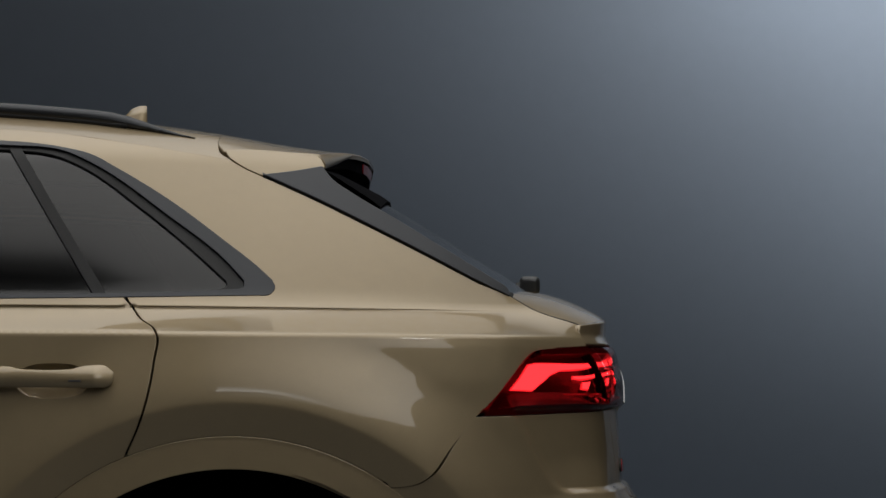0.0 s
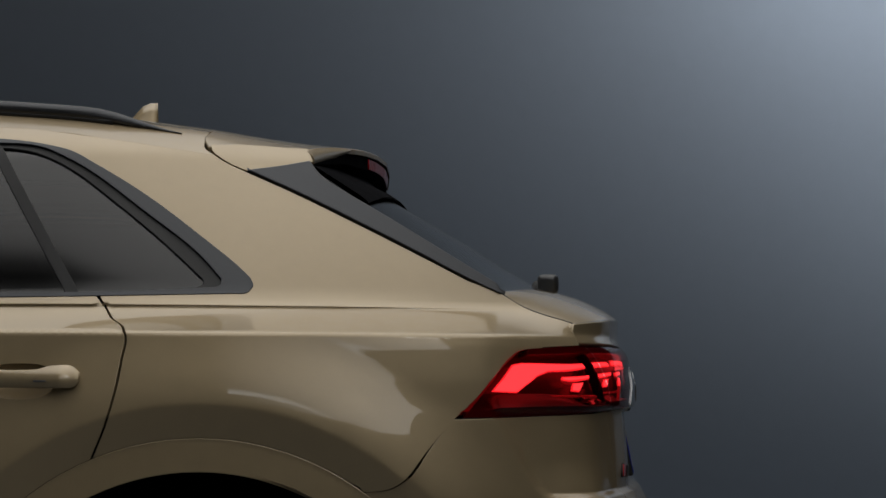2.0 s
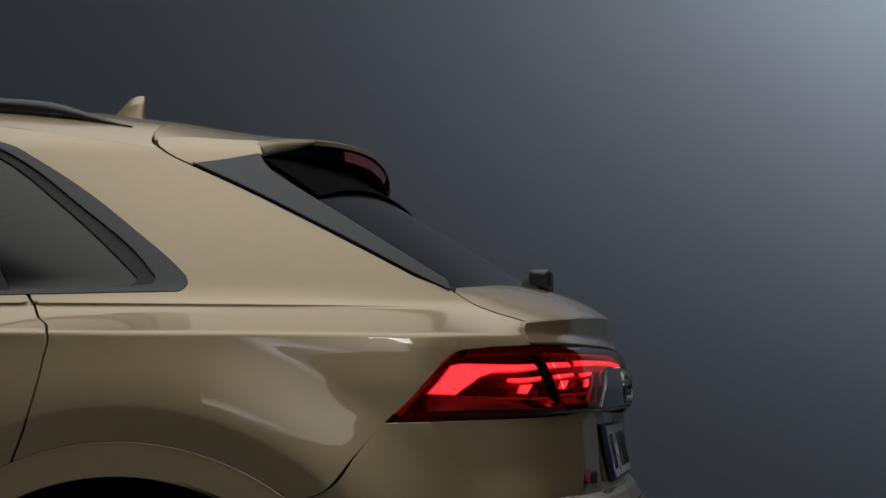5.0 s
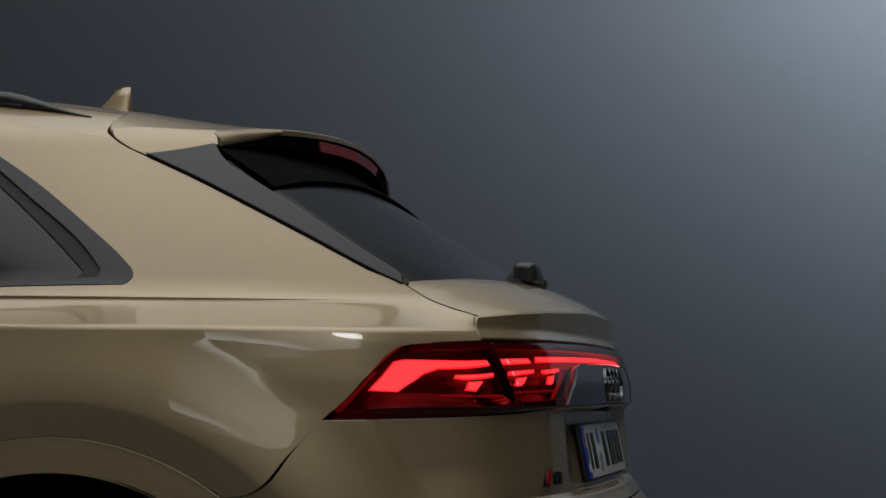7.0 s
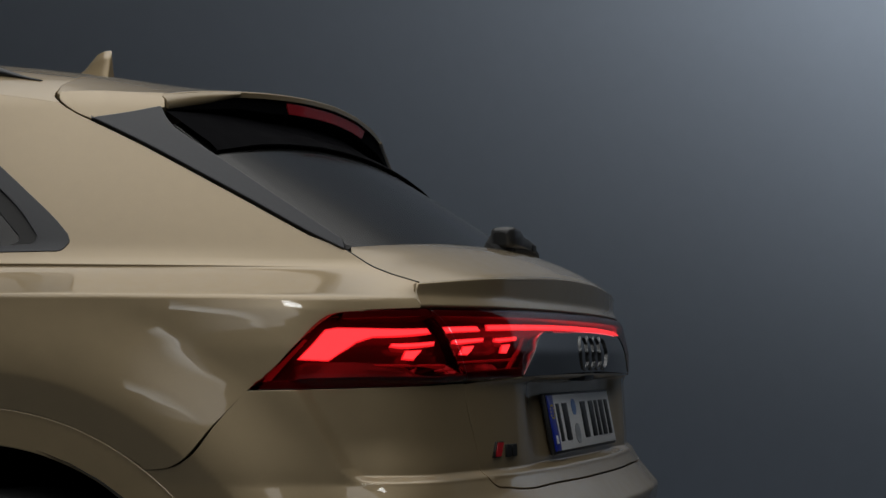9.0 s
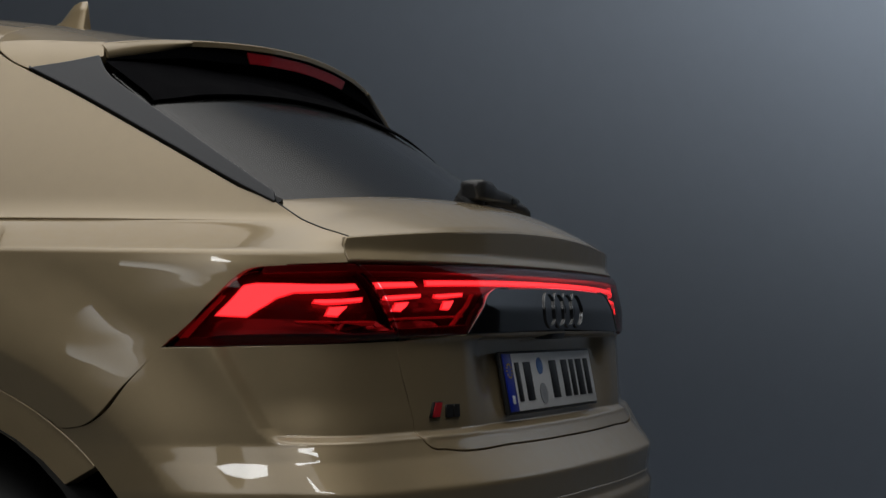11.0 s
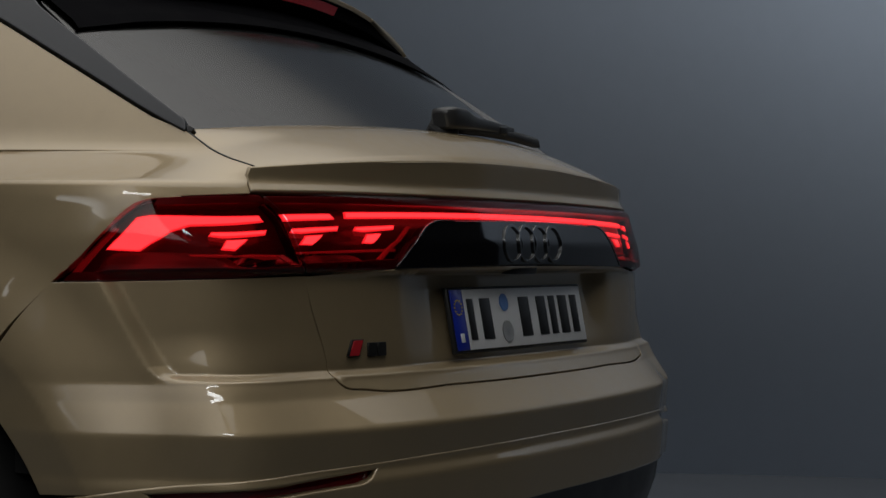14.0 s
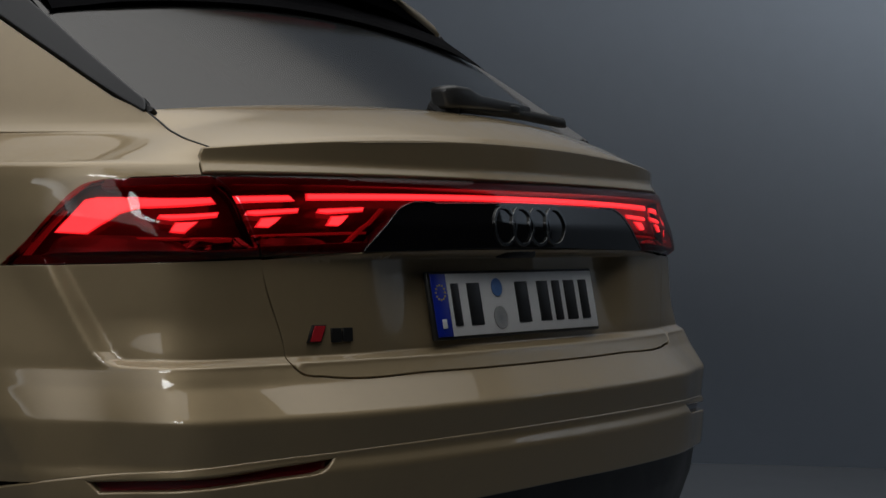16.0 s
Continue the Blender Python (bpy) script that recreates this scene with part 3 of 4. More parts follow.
def tail(mirror):
    lamp = outline(lamp_front, lamp_top, lamp_split, lamp_foot)
    base = sheet("tail_light", lamp, wrap, LAMP_BACK, car, "lit wraparound red tail light", 0.012, 0.008, out=-0.034, thick=0.0, mirror=mirror)
    sheet("lens", lamp, wrap, LENS, base, "clear dark red lens", 0.012, 0.008, out=0.0, thick=0.0, mirror=mirror).visible_shadow = False
    frame_in = outline(*[[(a + (0.85 - a) * 0.018, b + (1.02 - b) * 0.055) for a, b in run] for run in (lamp_front, lamp_top, lamp_split, lamp_foot)])
    sheet("lamp_rim", lamp, wrap, GLOSS_BLACK, base, "dark rim inside the lens", 0.012, 0.008, out=-0.012, thick=0.02, mirror=mirror, holes=[frame_in])
    foot_band = outline(lamp_foot[:-1] + [(1.040, 0.9545)], [(1.040, 0.9545), (1.026, 0.966)], [(1.026, 0.966), (0.934, 0.969), (0.78, 0.974), (0.650, 0.979)], [(0.650, 0.979), lamp_foot[0]])
    top_band = outline(lamp_top, [lamp_top[-1], (0.712, 1.080)], [(0.712, 1.080), (0.838, 1.0745), (0.893, 1.072)], [(0.893, 1.072), lamp_top[0]])
    for band in (foot_band, top_band):
        sheet("lamp_rim", band, wrap, LAMP_BACK, base, "dark red rim inside the lens", 0.012, 0.006, out=-0.003, thick=0.030, mirror=mirror)
    light_shape(base, [(0.9756, 1.0028), (0.9235, 1.0546), (0.9019, 1.0586), (0.7208, 1.0630), (0.7139, 1.0537), (0.8389, 1.0449), (0.8704, 1.0346), (0.9215, 1.0009)], mirror)
    tee(base, 0.763, 1.0355, mirror, 0.95)
    for z in (0.9736, 0.9637):
        sheet("reflector_line", outline([(0.98, z), (0.69, z + 0.008)], [(0.69, z + 0.008), (0.69, z + 0.0105)], [(0.69, z + 0.0105), (0.98, z + 0.0025)], [(0.98, z + 0.0025), (0.98, z)]), wrap, GLOW, base, "", 0.03, 0.01, out=-0.026, thick=0.004, mirror=mirror)
    sheet("light_guide", outline([(1.0336, 0.9676), (0.9638, 1.0380)], [(0.9638, 1.0380), (0.9569, 1.0380)], [(0.9569, 1.0380), (1.0237, 0.9676)], [(1.0237, 0.9676), (1.0336, 0.9676)]), wrap, GLOW, base, "", 0.02, 0.01, out=-0.022, thick=0.006, mirror=mirror)


def shrink(loop, d):
    """The outline moved inwards by d."""
    area = sum(a[0] * b[1] - b[0] * a[1] for a, b in zip(loop, loop[1:] + loop[:1]))
    k = 1 if area > 0 else -1
    out = []
    for i, p in enumerate(loop):
        a, b = loop[i - 1], loop[(i + 1) % len(loop)]
        n1 = (-(p[1] - a[1]) * k, (p[0] - a[0]) * k)
        n2 = (-(b[1] - p[1]) * k, (b[0] - p[0]) * k)
        l1, l2 = math.hypot(*n1) or 1e-9, math.hypot(*n2) or 1e-9
        n1, n2 = (n1[0] / l1, n1[1] / l1), (n2[0] / l2, n2[1] / l2)
        m = (n1[0] + n2[0], n1[1] + n2[1])
        f = d / max(0.35, (m[0] * n1[0] + m[1] * n1[1]))
        out.append((p[0] + m[0] * f, p[1] + m[1] * f))
    return out


def light_shape(parent, loop, mirror, name="light_element", core=0.0016):
    loop = [tuple(p) for p in loop]
    ob = sheet(name, loop, wrap, LIT_EDGE, parent, "glowing red light element", 0.012, 0.006, out=-0.016, thick=0.003, mirror=mirror, edge=0.0006)
    sheet(name + "_core", shrink(loop, core), wrap, LIT, parent, "bright core of the light element", 0.012, 0.006, out=-0.0152, thick=0.0, mirror=mirror)
    return ob


def tee(parent, s, z, mirror, k=1.0):
    """A light element: a long bar with a slanted stub below it."""
    light_shape(parent, [(s + 0.052 * k, z - 0.005), (s + 0.046 * k, z + 0.001), (s - 0.056 * k, z + 0.0055), (s - 0.052 * k, z - 0.0015), (s + 0.030 * k, z - 0.0065)], mirror)
    light_shape(parent, [(s + 0.022 * k, z - 0.0105), (s - 0.018 * k, z - 0.0085), (s + 0.008 * k, z - 0.0285), (s + 0.034 * k, z - 0.0275)], mirror)
    sheet("light_element", outline([(s + 0.053 * k, z - 0.006), (s + 0.015 * k, z - 0.009)], [(s + 0.015 * k, z - 0.009), (s + 0.022 * k, z - 0.014)], [(s + 0.022 * k, z - 0.014), (s + 0.052 * k, z - 0.0125)], [(s + 0.052 * k, z - 0.0125), (s + 0.053 * k, z - 0.006)]), wrap, GLOW, parent, "dim part of the light element", 0.02, 0.01, out=-0.017, thick=0.002, mirror=mirror, edge=0.0005)


both(tail)

# tailgate: shelf, face, strip, lower panel
lid = new("tailgate")
lid.parent = car
tagged(lid, "champagne tailgate with raised tail edge")


def gate():
    shelf = outline([(-0.727, 1.0), (-0.727, 0.7), (-0.728, 0.35), (-0.729, 0.02)], [(-0.729, 0.02), (0.729, 0.02)], [(0.729, 0.02), (0.728, 0.35), (0.727, 0.7), (0.727, 1.0)], [(0.727, 1.0), (-0.727, 1.0)])
    sheet("shelf", shelf, deck, PAINT, lid, "", 0.010, 0.025, thick=0.012, edge=0.001)
    run = np.linspace(-0.727, 0.727, 41)
    face = [(float(s), float(edge_z(s)) - 0.004) for s in run] + [(0.732, 1.12), (0.731, 1.098)] + [(float(s), 1.0985 + 0.006 * (1 - (s / 0.727) ** 2)) for s in run[::-1]] + [(-0.731, 1.098), (-0.732, 1.12)]
    sheet("tail_edge", face, wrap, PAINT, lid, "", 0.012, 0.004, thick=0.015, edge=0.004)
    seam = shift(lid_seam[1:-1], -0.0016, 0)
    head = [(0.641, 0.9617), (0.4465, 0.9715), (0.0, 0.9774), (-0.4465, 0.9715), (-0.641, 0.9617)]
    foot = [(a, b2 + 0.0036) for a, b2 in seam]
    foot_r = [(-a, b2) for a, b2 in foot[::-1]]
    low = outline(head, [head[-1]] + foot_r[::-1] + [(0.0, 0.7794)] + foot[::-1] + [head[0]])
    sheet("lower_panel", low, wrap, PAINT, lid, "", 0.02, 0.005, thick=0.02)


gate()


def lid_gap_strip(k):
    """A dark strip for the shade in the joint between the shelf and the quarter panel."""
    xs = np.linspace(0.752, 0.889, 24)
    path = [(float(x), k * (float(side_y(x, lid_z(x))) - 0.0035), float(lid_z(x)) + 0.0012) for x in xs]
    part("lid_gap_strip", sweep(path, [(-0.0019, -0.003), (0.0019, -0.003), (0.0019, 0.0012), (-0.0019, 0.0012)]), RUBBER, car, "dark strip standing in for the shade in the tailgate joint")


for k in (-1, 1):
    lid_gap_strip(k)


def strip():
    """The light strip that crosses the tailgate, with the black panel under it."""
    g = 0.0025
    split = shift(lamp_split[1:], -g, 0)
    split_r = [(-a, b) for a, b in split[::-1]]
    loop = outline([(-0.7149, 1.0903), (-0.3971, 1.0952), (0.0000, 1.0967), (0.3971, 1.0952), (0.7149, 1.0903)], [(0.7149, 1.0903)] + split, [split[-1], (0.4465, 0.9754), (0.0000, 0.9823), (-0.4465, 0.9754), split_r[0]], split_r + [(-0.7149, 1.0903)])
    base = sheet("light_strip", loop, wrap, LAMP_BACK, car, "red light strip across the tailgate", 0.014, 0.008, out=-0.034, thick=0.0)
    inner = outline([(0.4485, 0.9759), (0.3971, 1.0165), (0.3595, 1.0449), (0.3278, 1.0546)], [(0.3278, 1.0546), (0.0000, 1.0595), (-0.3278, 1.0546)], [(-0.3278, 1.0546), (-0.3595, 1.0449), (-0.3971, 1.0165), (-0.4485, 0.9759)], [(-0.4485, 0.9759), (0.0000, 0.9823), (0.4485, 0.9759)])
    sheet("black_panel", inner, wrap, GLOSS_BLACK, base, "gloss black panel behind the emblem", 0.02, 0.008, out=0.0015, thick=0.02, edge=0.001)
    hole = outline([(0.4514, 0.9784), (0.4000, 1.0185), (0.3624, 1.0478), (0.3298, 1.0576)], [(0.3298, 1.0576), (0.0000, 1.0625), (-0.3298, 1.0576)], [(-0.3298, 1.0576), (-0.3624, 1.0478), (-0.4000, 1.0185), (-0.4514, 0.9784)], [(-0.4514, 0.9784), (0.0000, 0.9847), (0.4514, 0.9784)])
    run = np.linspace(-0.712, 0.712, 31)
    band = [(float(s), 1.0955 - 0.0065 * (s / 0.712) ** 2) for s in run]
    sheet("strip_rim", band + [(s, z - 0.010) for s, z in band[::-1]], wrap, LAMP_BACK, base, "dark red rim along the top of the strip", 0.02, 0.006, out=-0.003, thick=0.030)
    for mirror in (False, True):
        sheet("strip_rim", outline([(0.641, 0.9675), (0.445, 0.9765)], [(0.445, 0.9765), (0.437, 0.990)], [(0.437, 0.990), (0.646, 0.983)], [(0.646, 0.983), (0.641, 0.9675)]), wrap, LAMP_BACK, base, "dark red rim along the foot of the strip", 0.02, 0.006, out=-0.003, thick=0.030, mirror=mirror)
    sheet("lens", loop, wrap, LENS, base, "clear dark red lens", 0.014, 0.008, out=0.0, thick=0.0, holes=[hole]).visible_shadow = False
    for mirror in (False, True):
        tee(base, 0.618, 1.0415, mirror, 0.93)
        tee(base, 0.481, 1.0455, mirror, 0.98)
        light_shape(base, [(0.6833, 1.0644), (0.5828, 1.0669), (0.5729, 1.0581), (0.6774, 1.0546)], mirror)
        sheet("reflector_line", outline([(0.6488, 0.9989), (0.4959, 1.0028), (0.4168, 1.0048)], [(0.4168, 1.0048), (0.4168, 1.0067)], [(0.4168, 1.0067), (0.4959, 1.0048), (0.6488, 1.0009)], [(0.6488, 1.0009), (0.6488, 0.9989)]), wrap, GLOW, base, "", 0.03, 0.01, out=-0.026, thick=0.004, mirror=mirror)
        sheet("light_guide", outline([(0.4742, 0.9852), (0.3822, 1.0498)], [(0.3822, 1.0498), (0.3763, 1.0498)], [(0.3763, 1.0498), (0.4663, 0.9852)], [(0.4663, 0.9852), (0.4742, 0.9852)]), wrap, GLOW, base, "", 0.02, 0.01, out=-0.02, thick=0.006, mirror=mirror)
        bright = outline([(0.4445, 0.9779), (0.3941, 1.0175), (0.3565, 1.0454), (0.3278, 1.0544), (0.2684, 1.0566)], [(0.2684, 1.0566), (0.2684, 1.0576)], [(0.2684, 1.0576), (0.3288, 1.0558), (0.3585, 1.0466), (0.3966, 1.0188), (0.4480, 0.9779)], [(0.4480, 0.9779), (0.4445, 0.9779)])
        sheet("panel_edge", bright, wrap, CHROME, base, "thin bright edge of the black panel", 0.02, 0.01, out=0.003, thick=0.003, mirror=mirror, edge=0.0006)
    run = np.linspace(-0.549, 0.549, 45)
    bar = [(float(s), 1.077 - 0.007 * (abs(s) / 0.549) ** 2) for s in run] + [(float(s), 1.067 - 0.007 * (abs(s) / 0.549) ** 2) for s in run[::-1]]
    light_shape(base, bar, False, "light_bar")
    emblem(base)
    cam_bm = block((0.05, 0.085, 0.022), Matrix.Translation((1.005, -0.01, 0.974)), 0.006)
    part("reversing_camera", cam_bm, PLASTIC, base, "small black reversing camera under the panel")


def emblem(base):
    """Four linked rings of dark metal."""
    for k in range(4):
        s0 = 0.086 - k * 0.0545 - 0.006
        ring, hole = [], []
        for i in range(40):
            a = 2 * math.pi * i / 40
            ring.append((s0 + 0.0345 * math.cos(a), 1.0195 + 0.0345 * math.sin(a)))
            hole.append((s0 + 0.0305 * math.cos(a), 1.0195 + 0.0305 * math.sin(a)))
        sheet("emblem_ring", ring, wrap, CHROME, base, "dark metal ring", 0.006, 0.006, out=0.005 + 0.0006 * (k % 2), thick=0.004, holes=[hole], edge=0.001)


strip()


def bumpers():
    split = [(1.0611, 0.9500)] + [(s_at_x(x, z) - 0.003, z) for x, z in bumper_seam[1:]]
    gap = TRIM + 0.002
    arch = [(s_at_x(arch_at(gap, z), z), z) for z in np.linspace(0.812, 0.63, 10)]
    foot_side = [arch[-1], (0.9884, 0.6370), (0.9294, 0.6449)]
    low = [(0.9294, 0.6449), (0.5403, 0.6703), (0.2981, 0.6742), (0.0000, 0.6752)]
    seam = [(0.6419, 0.9637)] + [(a + 0.0010, b - 0.0008) for a, b in lid_seam[1:-1]] + [(0.0000, 0.7750)]
    mir = lambda run: [(-a, b) for a, b in run[::-1]]
    top = [(0.6419, 0.9627), (0.7818, 0.9578), (0.9333, 0.9529), (1.0571, 0.9500)]
    loop = outline(top, split, arch, foot_side, low + mir(low)[1:], mir(foot_side), mir(arch), mir(split), mir(top), [(-a, b) for a, b in seam] + seam[::-1][1:])
    sheet("rear_bumper", loop, wrap, PAINT, car, "", 0.0075, 0.004)
    # lower skirt with the long reflectors
    slot = outline([(0.9274, 0.6400), (0.5403, 0.6639)], [(0.5403, 0.6639), (0.5699, 0.6390), (0.5847, 0.6356)], [(0.5847, 0.6356), (0.9038, 0.6185)], [(0.9038, 0.6185), (0.9274, 0.6400)])
    slot_r = [(-a, b) for a, b in slot[::-1]]
    g = 0.003
    s_end = s_at_x(arch_at(gap, 0.60), 0.60)
    skirt = outline([(s_end, 0.618), (0.9884, 0.6336), (0.9294, 0.6419), (0.5403, 0.6669), (0.2981, 0.6708), (0.0000, 0.6718), (-0.2981, 0.6708), (-0.5403, 0.6669), (-0.9294, 0.6419), (-0.9884, 0.6336), (-s_end, 0.618)],
                    [(-s_end, 0.618), (-s_end + 0.01, 0.55)], [(-s_end + 0.01, 0.55), (-0.6932, 0.5637), (-0.2981, 0.5686), (0.0000, 0.5705), (0.2981, 0.5686), (0.6932, 0.5637), (s_end - 0.01, 0.55)], [(s_end - 0.01, 0.55), (s_end, 0.618)])

    sheet("bumper_skirt", skirt, wrap, PAINT, car, "", 0.018, 0.006, holes=[slot, slot_r], out=0.002, edge=0.004)
    for mirror in (False, True):
        sheet("rear_reflector", slot, wrap, REFLECTOR, car, "long dark red reflector in the bumper", 0.02, 0.006, out=-0.014, thick=0.004, mirror=mirror)
        for s in (0.2485, 0.6273):
            ring = [(s + 0.011 * math.cos(2 * math.pi * i / 24), 0.588 + 0.011 * math.sin(2 * math.pi * i / 24)) for i in range(24)]
            sheet("parking_sensor", ring, wrap, PAINT, car, "round parking sensor", 0.006, 0.006, out=0.0012, thick=0.004, mirror=mirror, edge=0.0006)
    diff = outline([(s_end - 0.02, 0.546), (0.6932, 0.5598), (0.2981, 0.5647), (0.0000, 0.5666), (-0.2981, 0.5647), (-0.6932, 0.5598), (-s_end + 0.02, 0.546)], [(-s_end + 0.02, 0.546), (-0.9392, 0.3730), (-0.6932, 0.3436)], [(-0.6932, 0.3436), (0.6932, 0.3436)], [(0.6932, 0.3436), (0.9392, 0.3730), (s_end - 0.02, 0.546)])
    sheet("diffuser", diff, wrap, PLASTIC, car, "black plastic lower diffuser", 0.03, 0.012, out=-0.012, edge=0.005)


bumpers()


def pane_half(x):
    """Half the width of the rear window at x, where it meets the flank."""
    y = 0.62
    for _ in range(30):
        z = float(backlight(np.array(x), np.array(y))[2])
        y += 0.5 * (float(side_y(np.array(x), np.array(z))) - y)
    return y


def top_side():
    xs = np.linspace(FRONT + 0.25, 0.180, 18)
    near = [(float(x), -float(side_y(x, joint_z(x)))) for x in xs]
    far = [(x, -y) for x, y in near[::-1]]
    loop = outline(near, [near[-1], (0.160, -float(side_y(0.160, 1.4935))), (0.150, -0.62), (0.146, -0.55), (0.130, -0.3), (0.125, 0), (0.130, 0.3), (0.146, 0.55), (0.150, 0.62), (0.160, float(side_y(0.160, 1.4935))), far[0]], far, [far[-1], (FRONT + 0.22, 0), near[0]])
    sheet("roof", loop, roof_side, PAINT, car, "", 0.03, 0.012)
    near = [(float(x), -edge_y(float(x))) for x in np.linspace(0.168, 0.357, 6)]
    far = [(x, -y) for x, y in near[::-1]]
    rear = [(float(rim_x(y)), float(y)) for y in np.linspace(-0.57, 0.57, 25)]
    loop = outline(near, [near[-1]] + rear + [far[0]], far, [far[-1], (0.154, 0.62), (0.150, 0.55), (0.135, 0.3), (0.130, 0), (0.135, -0.3), (0.150, -0.55), (0.154, -0.62), near[0]])
    sp = sheet("roof_spoiler", loop, roof, PAINT, car, "body-coloured roof spoiler", 0.02, 0.02, edge=0.004, thick=0.012)

    def cheek(mirror):
        edge = [(float(x), float(roof_z(x, edge_y(float(x)))) + 0.002) for x in np.linspace(0.170, 0.357, 8)]
        loop = outline(edge, [edge[-1], (0.371, 1.4639)], [(0.371, 1.4639), (0.310, 1.4509), (0.248, 1.4399)], [(0.248, 1.4399), (0.218, 1.4525), (0.191, 1.4690), (0.1785, 1.4790), (0.170, edge[0][1])])
        sheet("spoiler_cheek", loop, flank, PAINT, sp, "", 0.012, 0.008, mirror=mirror)
        blade = outline(shift(blade_seam, 0.003, 0.002), [(0.749, 1.1950), (0.741, 1.2106), (0.729, 1.2184)], [(0.729, 1.2184), (0.631, 1.2788), (0.516, 1.3498), (0.439, 1.3956), (0.405, 1.4170)],
                        [(0.405, 1.4170), (0.383, 1.4365), (0.365, 1.4610)], [(0.365, 1.4610), (0.311, 1.4485), (0.250, 1.4380)])
        wedge = outline([(0.7375, 1.2185), (0.7475, 1.205), (0.759, 1.2005)], [(0.759, 1.2005), (0.759, 1.1965), (0.7465, 1.197)], [(0.7465, 1.197), (0.7375, 1.2185)])
        sheet("glass_corner", wedge, flank, RUBBER, car, "black seal at the corner of the rear window", 0.01, 0.006, mirror=mirror, out=-0.002, edge=0.001, thick=0.02)
        sheet("side_blade", blade, flank, GREY, car, "satin grey blade beside the rear window", 0.015, 0.008, mirror=mirror, out=0.0045, edge=0.003, thick=0.03)

    both(cheek)

    # the lower edge of the spoiler: under the rear rim, then down round the corner to the blade
    def lower_rim(y):
        ay = np.abs(y)
        x = np.interp(ay, (0, 0.15, 0.30, 0.40, 0.478, 0.606), (0.456, 0.449, 0.432, 0.413, 0.397, 0.371))
        z = np.where(ay < 0.40, roof_z(rim_x(ay), ay) - 0.012, np.interp(ay, (0.40, 0.478, 0.606), (float(roof_z(0.414, 0.40)) - 0.012, 1.491, 1.462)))
        return np.stack([x, y, z], -1)

    def corner(y, p):
        top = np.stack([rim_x(y) + 0.002, y, roof_z(rim_x(y), y) - 0.002], -1)
        mid = p[..., None]
        m = top + (lower_rim(y) - top) * mid
        m[..., 0] += 0.006 * 4 * p * (1 - p)
        return m

    def corner_loop(k):
        return [(k * 0.398, 0.0), (k * 0.44, 0.0), (k * 0.50, 0.0), (k * 0.56, 0.0), (k * 0.609, 0.0), (k * 0.609, 0.5), (k * 0.606, 1.0), (k * 0.55, 1.0), (k * 0.478, 1.0), (k * 0.43, 1.0), (k * 0.398, 1.0)]

    for k in (-1, 1):
        sheet("spoiler_corner", corner_loop(k), corner, PAINT, sp, "", 0.012, 0.12, thick=0.006, edge=0.0015)

    # dark hollow under the spoiler, from its lower edge down to the pane
    def under(y, p, out=0.0):
        ay = np.abs(y)
        e = lower_rim(y)
        q, zr = e[..., 0], e[..., 2]
        fx = np.interp(ay, (0, 0.28, 0.45, 0.55, 0.65), (0.506, 0.505, 0.500, 0.495, 0.487))
        room = np.clip((zr - backlight(q, y)[..., 2]) / 0.06, 0.12, 1)
        wide = 0.1 + 0.9 * ease((0.60 - ay) / 0.12)
        at = lambda x, up: np.stack([x, y, backlight(x, y)[..., 2] + up], -1)
        keys = [e, np.stack([q - 0.004 * room, y, zr - 0.030 * room], -1), np.stack([q - 0.030 * room, y, zr - 0.040 * room], -1), at(np.minimum(q + 0.01, fx - 0.03), 0.004),
                at(fx - 0.020, 0.004 + 0.004 * wide), at(fx, 0.002 + 0.004 * wide), at(fx - 0.003, 0.0008)]
        n = len(keys) - 1
        t = np.clip(p, 0, 1)[..., None] * n
        m = keys[0] + 0 * t
        for k in range(n):
            m = np.where(t > k, keys[k] + (keys[k + 1] - keys[k]) * np.clip(t - k, 0, 1), m)
        return m

    loop = outline([(-0.602, 0.0), (0.602, 0.0)], [(0.602, 0.0), (0.644, 1.0)], [(0.644, 1.0), (-0.644, 1.0)], [(-0.644, 1.0), (-0.602, 0.0)])
    sheet("spoiler_underside", loop, under, SHROUD, sp, "black underside of the spoiler", 0.02, 0.02, thick=0.0)
    brake = outline([(-0.222, 0.03), (0.222, 0.03)], [(0.222, 0.03), (0.208, 0.14)], [(0.208, 0.14), (-0.208, 0.14)], [(-0.208, 0.14), (-0.222, 0.03)])
    sheet("brake_light", brake, under, RED_PLASTIC, sp, "unlit red third brake light", 0.02, 0.03, thick=0.004, out=0.003)
    half = lambda x, k: (x, pane_half(x) - k)
    side = [half(x, 0.003) for x in (0.40, 0.46, 0.52, 0.58, 0.64, 0.70, 0.733)]
    pane = outline([(x, -y) for x, y in side], [(side[-1][0], -side[-1][1])] + [(float(pane_foot(y)[0]) + 0.004, float(y)) for y in np.linspace(-0.65, 0.65, 21)] + [side[-1]], side[::-1], [side[0], (0.39, 0), (side[0][0], -side[0][1])])
    sheet("rear_window", pane, backlight, TINTED, car, "dark tinted rear window", 0.02, 0.03, thick=0.004, out=-0.004)
    # A near-black sheet under the pane stands in for the shaded cabin.
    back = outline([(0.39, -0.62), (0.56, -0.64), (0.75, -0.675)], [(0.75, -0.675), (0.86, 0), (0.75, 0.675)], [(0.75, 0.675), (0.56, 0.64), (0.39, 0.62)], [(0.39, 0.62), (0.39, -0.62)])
    sheet("window_backing", back, backlight, DARK, car, "near-black sheet standing in for the shaded cabin", 0.04, 0.04, thick=0.0, out=-0.03)


top_side()


